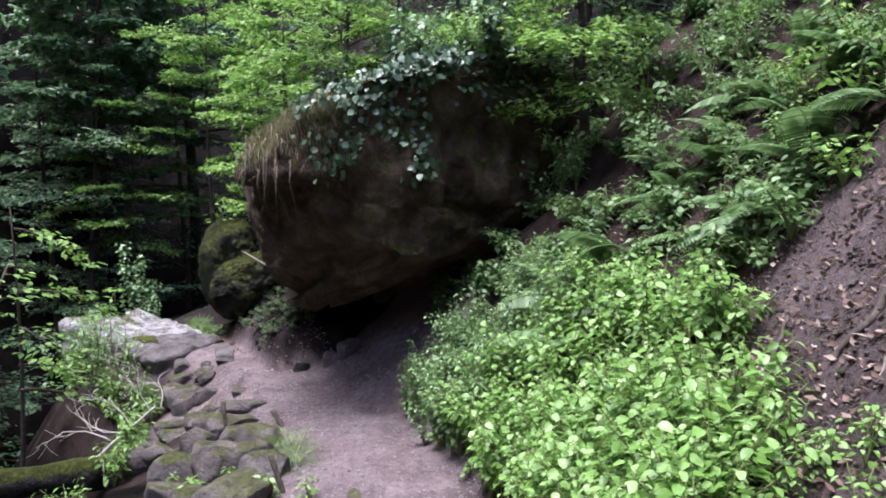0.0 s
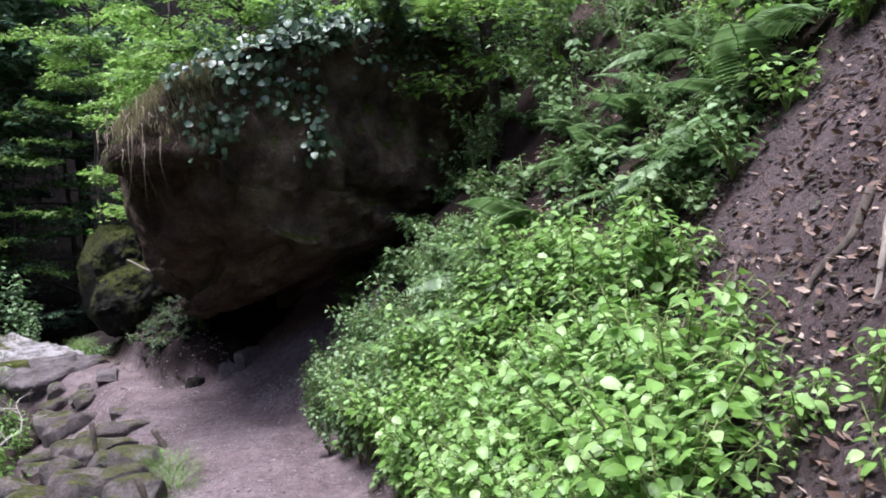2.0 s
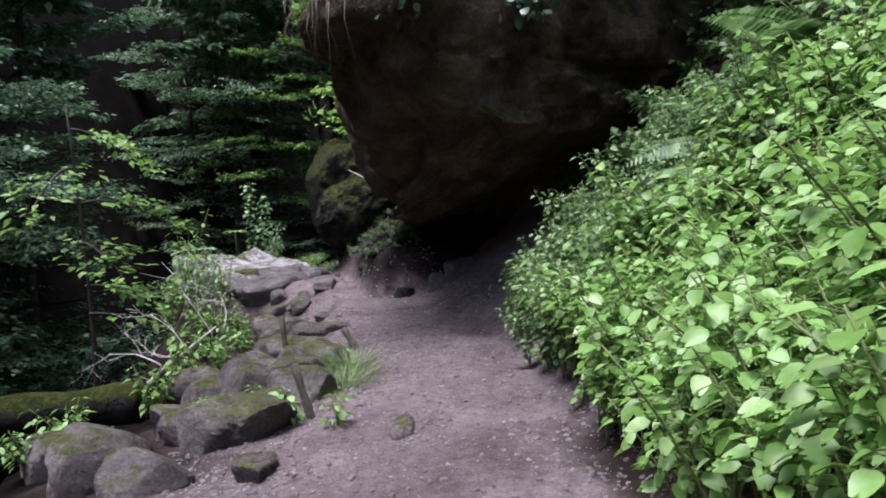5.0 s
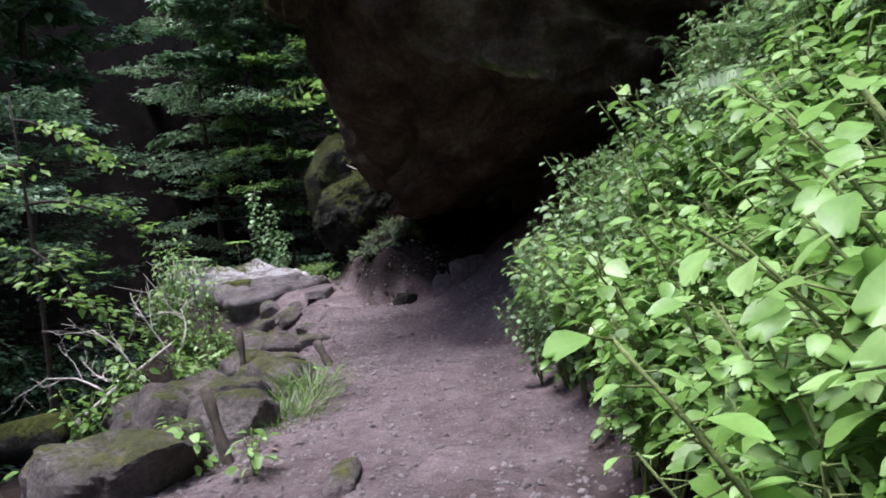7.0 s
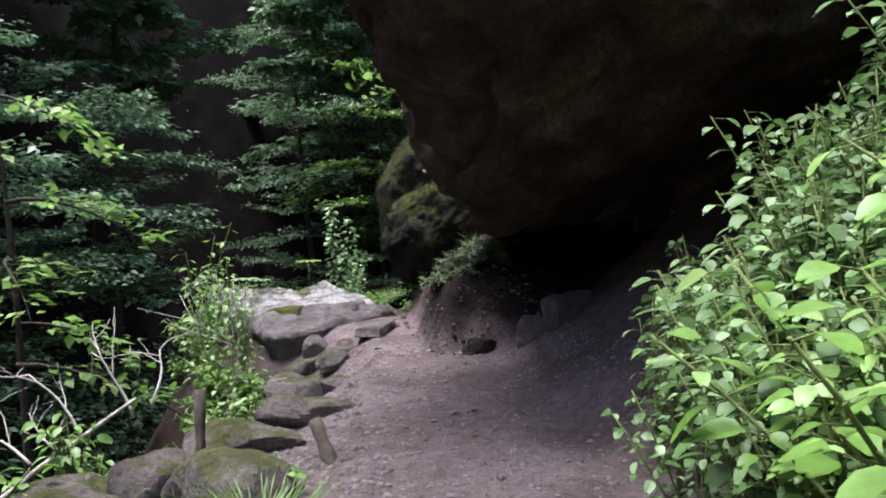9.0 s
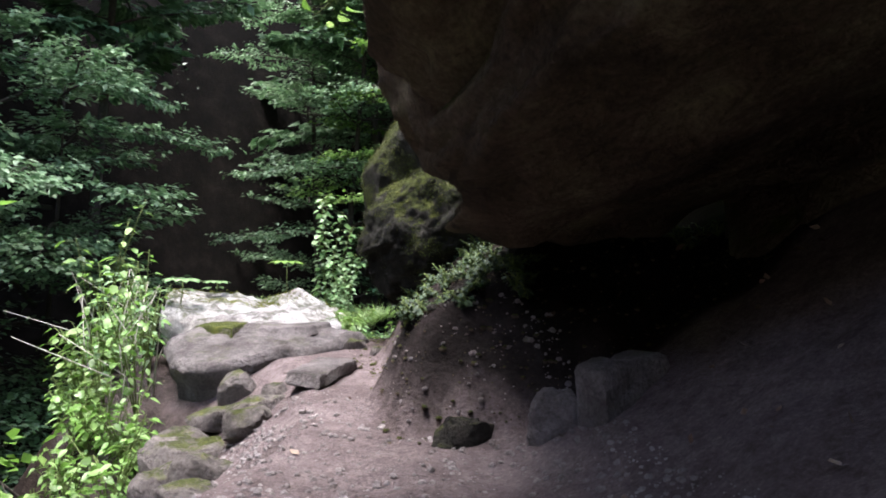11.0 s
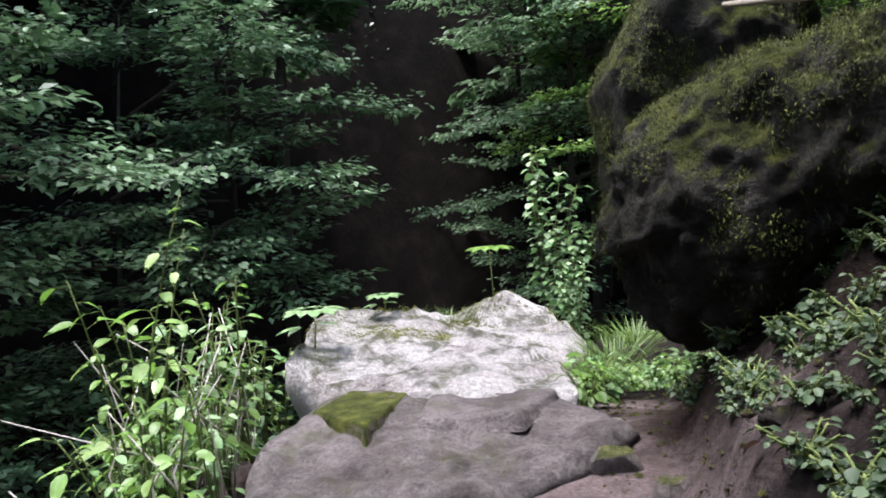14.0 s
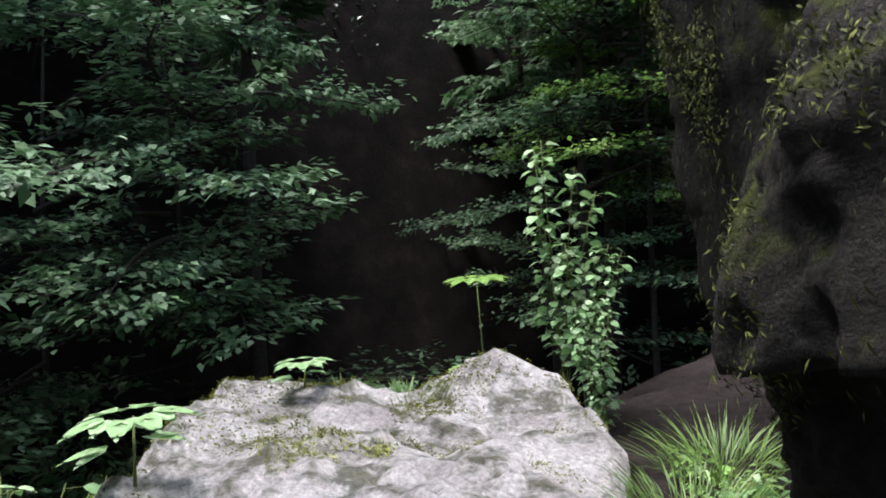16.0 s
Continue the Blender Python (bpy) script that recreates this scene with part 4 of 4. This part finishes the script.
ROCK_AT = np.array([0.6, 14.3, 3.6])
clad("ivy", rock_v, ROCK_AT, lambda p: (p[:, 1] < 12.2) & (p[:, 0] > -2.1) & (p[:, 0] < 0.1) & (p[:, 2] > 4.0 + 0.35 * np.sin(p[:, 0] * 5)), 900, 0.13, IVY, "glossy dark ivy draping the lip of the overhanging rock", "ivy", rng, 0.08, 0.8)
clad("ivy", rock_v, ROCK_AT, lambda p: (p[:, 2] > 5.0) & (p[:, 1] < 16), 2600, 0.14, IVY, "dark ivy and herbs on top of the overhanging rock", "ivy", rng, 0.1, 0.2)
clad("ivy", rock_v, ROCK_AT, lambda p: (p[:, 1] < 12.4) & (p[:, 0] > 0.0) & (p[:, 2] > 4.75 + 0.3 * np.sin(p[:, 0] * 3)), 1500, 0.12, IVY, "dark ivy and herbs hanging over the rock brow", "ivy", rng, 0.1, 0.9)
clad("moss", rock_v, ROCK_AT, lambda p: (p[:, 1] < 12.6) & (p[:, 0] < -1.6) & (p[:, 2] > 4.1), 12000, 0.12, SEDGE, "hanging yellow-brown moss and sedge on the rock lip", "moss", rng, 0.02, 1.8, False, 0.1)
MOSS_AT = np.array([-4.57, 17.9, 1.3])
TALL_AT = np.array([-5.38, 18.55, 1.7])


def mossed(at, seed, size, edge, rise=0.75):
    return lambda p: fbm(p, size, 4, seed) * 1.3 + rise * (p[:, 2] - at[2]) > edge


clad("moss", lower_v, MOSS_AT, mossed(MOSS_AT, 5, 0.2, 0.5, 1.1), 50000, 0.02, MOSS, "thick green moss on the lower boulder", "moss", rng, 0.006, 0.7, False, 0.3, 0.012)
clad("moss", tall_v, TALL_AT, mossed(TALL_AT, 6, 0.2, 0.5, 0.6), 50000, 0.02, MOSS, "thick green moss on the tall boulder", "moss", rng, 0.006, 0.7, False, 0.3, 0.012)
clad("moss", lower_v, MOSS_AT, mossed(MOSS_AT, 15, 0.16, 0.3), 9000, 0.03, MOSS, "shaggy hanging moss on the lower boulder", "moss", rng, 0.012, 1.5, False, 0.16, 0.02)
clad("moss", tall_v, TALL_AT, mossed(TALL_AT, 16, 0.16, 0.35, 0.4), 9000, 0.03, MOSS, "shaggy hanging moss on the tall boulder", "moss", rng, 0.012, 1.5, False, 0.16, 0.02)
clad("moss", rock_v, ROCK_AT, lambda p: (p[:, 0] < -2.6) & (p[:, 2] > 3.2) & (p[:, 1] < 15), 9000, 0.05, MOSS, "green moss on the side of the overhanging rock", "moss", rng, 0.006, 1.2, False, 0.3, 0.015)

clad("moss", ledge_v, np.zeros(3), lambda p: (p[:, 2] > 0.12) & (fbm(p, 0.35, 4, 25) - 0.9 * (p[:, 0] + 8.05) > 0.25), 9000, 0.026, GILT, "golden green moss on the ledge rim", "moss", rng, 0.004, 0.3, False, 0.35, 0.012)
clad("moss", ledge_v, np.zeros(3), lambda p: (p[:, 2] > 0.15) & (p[:, 1] > 18.6) & (fbm(p, 0.3, 4, 26) > 0.15), 3500, 0.026, GILT, "golden green moss on the far ledge rim", "moss", rng, 0.004, 0.3, False, 0.35, 0.012)

pieces = []
for k in range(34):
    x = -2.6 + 0.24 * rng.normal()
    z = 4.1 + 0.2 * rng.normal()
    near = rock_v + ROCK_AT
    near = near[(np.abs(near[:, 0] - x) < 0.25) & (np.abs(near[:, 2] - z) < 0.3) & (near[:, 1] < 14)]
    top = np.array([x, near[:, 1].min() - rng.uniform(0.02, 0.12), z])
    ln = 0.15 + 0.9 * rng.uniform() ** 2
    pieces.append(tube([top, top + (rng.normal() * 0.04, -0.05, -ln * 0.4), top + (rng.normal() * 0.07, -0.03, -ln)], [0.008, 0.006, 0.003], 4))
wood("hanging_roots", pieces, bark_material("root_bark", (0.07, 0.055, 0.038), (0.25, 0.2, 0.14)), "thin bare roots hanging from the mossy rock lip", "roots")["kind"] = "stuff"


def root(points, radius, label, name="exposed_root", mat=POSTWOOD):
    pts = np.array([(x, y, ground_at(x, y) + lift) for x, y, lift in points])
    ks = np.linspace(0, len(pts) - 1, 14)
    fine_pts = np.stack([np.interp(ks, np.arange(len(pts)), pts[:, q]) for q in range(3)], -1)
    fine_pts += 0.02 * np.stack([fbm(fine_pts, 0.2, 2, q) for q in range(3)], -1)
    return wood(name, [tube(fine_pts, np.linspace(radius, radius * 0.4, 14), 7)], mat, label, "root")


root([(2.75, 4.4, 0.1), (2.66, 4.33, 0.08), (2.58, 4.28, 0.0), (2.5, 4.25, -0.03)], 0.024, "pale exposed tree root on the bare bank", mat=STICKWOOD)
root([(2.95, 4.85, 0.04), (2.75, 4.75, 0.05), (2.55, 4.8, 0.03), (2.4, 4.7, -0.02)], 0.03, "dark exposed tree root on the bare bank")
root([(2.6, 5.6, 0.02), (2.4, 5.42, 0.03), (2.15, 5.35, 0.02)], 0.017, "dark dead stick on the bare bank", "dead_stick")
root([(2.7, 5.75, 0.02), (2.45, 5.5, 0.03), (2.25, 5.5, 0.02)], 0.014, "dark dead stick on the bare bank", "dead_stick")
root([(2.9, 3.9, 0.03), (2.6, 3.82, 0.04), (2.3, 3.78, -0.02)], 0.022, "dark exposed tree root on the bare bank")
for k, (x, y) in enumerate([(2.5, 4.6), (2.85, 4.2), (2.2, 4.9), (2.65, 5.2), (3.0, 5.4), (2.3, 4.4), (3.2, 4.5), (2.1, 5.1)]):
    r = random.uniform(0.025, 0.06)
    stone_at(x, y, (r, r * 0.8, r * 0.6), 50 * k, 120 + k, STONE, "small pale stone on the bare bank", 0.4, group="stones on the bank", rings=12)


# ---- trees ----
def bough(rng, start, way, length, sag, pieces, pos, wayv, upv, twigs=20, per=22, leaf=0.13):
    n = 9
    ks = np.linspace(0, 1, n)
    w = np.array(way, float)
    w /= np.linalg.norm(w)
    pts = np.array(start) + ks[:, None] * w * length + np.stack([0.05 * length * np.sin(ks * 5 + rng.uniform(0, 6)), 0.05 * length * np.cos(ks * 4 + rng.uniform(0, 6)), -sag * length * ks ** 2], -1)
    pieces.append(tube(pts, np.linspace(0.012 * length + 0.008, 0.006, n), 5))
    flat = np.cross(w, (0, 0, 1.0))
    flat /= np.linalg.norm(flat) + 1e-9
    for t in range(twigs):
        k = 0.2 + 0.8 * t / twigs + rng.uniform(0, 0.04)
        p = np.array([np.interp(k, ks, pts[:, q]) for q in range(3)])
        side = (1 if t % 2 else -1) * flat
        d = side + w * rng.uniform(0.4, 1.0) + np.array([0, 0, rng.uniform(-0.25, 0.12)])
        d /= np.linalg.norm(d)
        ln = length * 0.5 * (1.15 - 0.75 * k) * rng.uniform(0.7, 1.2)
        pieces.append(tube([p, p + d * ln * 0.5, p + d * ln + (0, 0, -0.08 * ln)], [0.006, 0.004, 0.002], 3))
        u = rng.uniform(0.1, 1.08, per)
        q = p + d * ln * u[:, None] + rng.normal(size=(per, 3)) * (0.09, 0.09, 0.04)
        pos.append(q)
        wayv.append(d + rng.normal(size=(per, 3)) * (0.6, 0.6, 0.2) + (0, 0, -0.15))
        upv.append(np.array([0, 0, 1.0]) + rng.normal(size=(per, 3)) * 0.28)


def tree(at, height, radius, boughs, mat, label, rng, face=None, low=0.25, reach=0.4, sag=0.18, leaf=0.13, twigs=16, per=16, lean=(0, 0), group="trees of the gorge", fine=False):
    thing = empty("tree", at)
    ks = np.linspace(-0.03, 1, 12)
    bend = rng.uniform(0, 6)
    pts = np.array([(lean[0] * k * height + 0.02 * height * math.sin(3 * k + bend), lean[1] * k * height + 0.02 * height * math.cos(3 * k + bend), k * height) for k in ks])
    part("trunk", mesh_of("trunk", *tube(pts, radius * (1.05 - 0.85 * np.clip(ks, 0, 1)), 10), BARK), thing)
    pieces, pos, way, up = [], [], [], []
    for b in range(boughs):
        k = low + (0.98 - low) * (b + rng.uniform(0, 0.7)) / boughs
        a = b * 2.4 + rng.uniform(-0.4, 0.4) if face is None else radians(face) + rng.normal() * 0.75
        p = np.array([np.interp(k, ks, pts[:, q]) for q in range(3)])
        ln = height * reach * (0.95 - 0.45 * k) * rng.uniform(0.55, 1.15)
        bough(rng, p, (math.cos(a), math.sin(a), rng.uniform(-0.1, 0.55)), ln, sag, pieces, pos, way, up, twigs, per, leaf)
    v, f = joined(pieces)
    part("branchwork", mesh_of("branchwork", v, f, BARK), thing)
    pos, way, up = np.concatenate(pos), np.concatenate(way), np.concatenate(up)
    part("crown", mesh_of("crown", *leaves(pos, way, up, leaf * rng.uniform(0.65, 1.25, len(pos)), 0.55, 0.08, 0.15, fine), mat), thing)
    return tagged(thing, label, "tree", group)


rng = np.random.default_rng(17)
BEECH_LABEL = "beech with layered dark green boughs on the far bank"
for x, y, h, face in [(-18.5, 17.5, 11, -20), (-19.5, 20.5, 12, 0), (-18.0, 22.5, 11, -10), (-17.0, 14.0, 11, 0), (-16.5, 10.5, 10, 0)]:
    tree((x, y, ground_at(x, y) - 0.1), h, 0.09, 22, BEECH, BEECH_LABEL, rng, face, 0.08, 0.62, 0.2, 0.19, 22, 24, (rng.uniform(0.0, 0.25), rng.uniform(-0.15, 0.15)))
for x, y, h in [(-14.2, 30.5, 15), (-12.0, 34.0, 16), (-17.5, 33.0, 16), (-9.5, 36.0, 15)]:
    tree((x, y, ground_at(x, y) - 0.1), h, 0.16, 26, BEECH, "slim forest tree with sparse lower boughs", rng, None, 0.2, 0.34, 0.15, 0.17, 16, 22)
LIT = "young tree with bright yellow-green leaves behind the rock"
for x, y, h in [(-4.5, 22.0, 8), (-2.5, 20.0, 8), (-3.5, 27.0, 10), (0.5, 21.0, 8), (3.5, 19.0, 8), (1.5, 26.0, 10), (6.5, 17.5, 8), (-6.5, 31.0, 11), (5.0, 22.0, 10), (8.0, 13.0, 9)]:
    tree((x, y, ground_at(x, y) - 0.1), h, 0.11, 24, FRESH if x < 0 else BEECH, LIT if x < 0 else "leafy young tree on the slope above the rock", rng, None, 0.1, 0.45, 0.15, 0.17, 18, 22)
# crowns mostly out of view, added to keep skylight off the gorge
for x, y, h in [(-22, 13, 20), (-13, 38, 22), (-23, 19, 22), (9, 4, 18), (10, 12, 18), (-21, 2, 20), (3, 32, 20), (-20, 7, 22), (-25, 22, 18), (-17, 36, 18)]:
    tree((x, y, ground_at(x, y) - 0.1), h, 0.32, 30, BEECH, "tall forest tree with a crown added above view for shade", rng, None, 0.4, 0.42, 0.1, 0.4, 18, 24, group="tall forest trees")

# two more high crowns, added only to shade the far bank
for x, y, h in [(-19, 25, 22), (-15, 32, 22)]:
    tree((x, y, ground_at(x, y) - 0.1), h, 0.2, 26, BEECH, "tall forest tree with a crown added above view for shade", rng, None, 0.55, 0.26, 0.1, 0.4, 18, 24, group="tall forest trees")
for x, y, h, low in [(-8.6, 29.0, 12, 0.6), (-6.2, 25.8, 9, 0.5), (-12.5, 30.5, 13, 0.5)]:
    tree((x, y, ground_at(x, y) - 0.1), h, 0.09, 18, FRESH, LIT, rng, None, low, 0.36, 0.2, 0.17, 18, 22, (rng.uniform(-0.1, 0.1), 0))
for x, y, h, face in [(2.6, 13.6, 6.0, 245), (1.2, 16.2, 7, 235), (-1.2, 18.2, 7, 215)]:
    tree((x, y, ground_at(x, y) - 0.1), h, 0.1, 16, FRESH, "leafy young tree leaning out over the great rock", rng, face, 0.12, 0.42, 0.3, 0.15, 16, 18)
# a maple bough that hangs over the gorge rim
tree((-7.4, 12.6, ground_at(-7.4, 12.6) - 0.1), 7.5, 0.06, 6, FRESH, "slender maple with yellow-green drooping boughs over the gorge", rng, 10, 0.55, 0.34, 0.6, 0.17, 10, 9)

# ---- loose bits on the ground ----
rng = np.random.default_rng(23)
n = 24000
ux, uy = rng.uniform(-34, 4, n), rng.uniform(6, 48, n)
uz, uoff, ual = land(ux, uy, False)
clump = fbm(np.stack([ux, uy, 0 * ux], -1), 1.6, 3, 77)
ok = (uoff < -11.5) & (clump > 0.05) & (uz > 5.0 + 2.0 * clump)
up = np.stack([ux, uy, uz + rng.uniform(0.0, 1.1, n) * clump.clip(0, 1)], -1)[ok]
tagged(new("undergrowth", mesh_of("undergrowth", *leaves(up, unit(rng, len(up), 0.4), unit(rng, len(up), 0.3) * 0.4 + np.array([0.3, 0, 1]), rng.uniform(0.1, 0.26, len(up)), 0.6, 0.1, 0.2, False), IVY)),
       "dark green undergrowth on the far bank of the gorge", "undergrowth", kind="stuff")


def strewn(name, n, box, pick, build, mat, label, category):
    x, y = rng.uniform(box[0], box[1], n), rng.uniform(box[2], box[3], n)
    z, off, al = land(x, y)
    ok = pick(off, al)
    v, f = build(np.stack([x, y, z], -1)[ok])
    return tagged(new(name, mesh_of(name, v, f, mat)), label, category, kind="stuff")


def grit(p):
    v0, f0 = boulder((1, 1, 0.7), 3, 0.25, (3, 3), 0.0, 4)
    n = len(p)
    s = (0.005 + 0.022 * rng.uniform(0, 1, n) ** 4)[:, None, None]
    a = rng.uniform(0, 6.28, n)
    ca, sa = np.cos(a)[:, None], np.sin(a)[:, None]
    w = np.stack([v0[:, 0] * ca - v0[:, 1] * sa * 0.8, v0[:, 0] * sa + v0[:, 1] * ca * 0.8, np.broadcast_to(v0[:, 2], (n, len(v0)))], -1)
    tri = np.concatenate([f0[:, [0, 1, 2]], f0[:, [0, 2, 3]]])
    return (p[:, None] + w * s).reshape(-1, 3), (tri[None] + (np.arange(n) * len(v0))[:, None, None]).reshape(-1, 3)


def dropped(p, lo=0.03, hi=0.085):
    n = len(p)
    up = np.array([0, 0, 1.0]) + rng.normal(size=(n, 3)) * 0.5
    return leaves(p + (0, 0, 0.012), unit(rng, n, 0.3), up, rng.uniform(lo, hi, n), 0.6, 0.15, -0.3, False)


strewn("gravel", 44000, (-5, 1.5, 6, 15), lambda o, a: (o > -2.2) & (o < 1.1) & (rng.uniform(0, 1, len(o)) < 0.25 + 0.5 * np.abs(o) ** 2), grit, PEBBLE, "small stones and grit on the earth path", "gravel")
strewn("leaf_litter", 9000, (0, 7, 2, 12), lambda o, a: (o > 1.2) & (o < 6), dropped, DRY, "dry brown fallen leaves on the bank", "leaf litter")
strewn("leaf_litter", 5000, (1.4, 3.8, 1.5, 6), lambda o, a: rng.uniform(0, 1, len(o)) < 0.7, dropped, DRY, "dry brown fallen leaves drifted on the bare bank", "leaf litter")
strewn("gravel", 10000, (1.4, 4.5, 1.5, 7), lambda o, a: o > 0.8, grit, STONE, "crumbled soil and small stones on the bare bank", "gravel")
strewn("leaf_litter", 1500, (-7, 1, 6, 18), lambda o, a: (o > -2.5) & (o < 2.5) & (rng.uniform(0, 1, len(o)) < 0.06 + 0.3 * (np.abs(o) > 0.8)), dropped, DRY, "dry brown fallen leaves along the path", "leaf litter")
strewn("gravel", 9000, (-6, 0, 13, 19), lambda o, a: (o > 0.0) & (o < 2.6) & (a > 14.0), grit, CLIFF, "dark crumbled rock on the mound", "gravel")
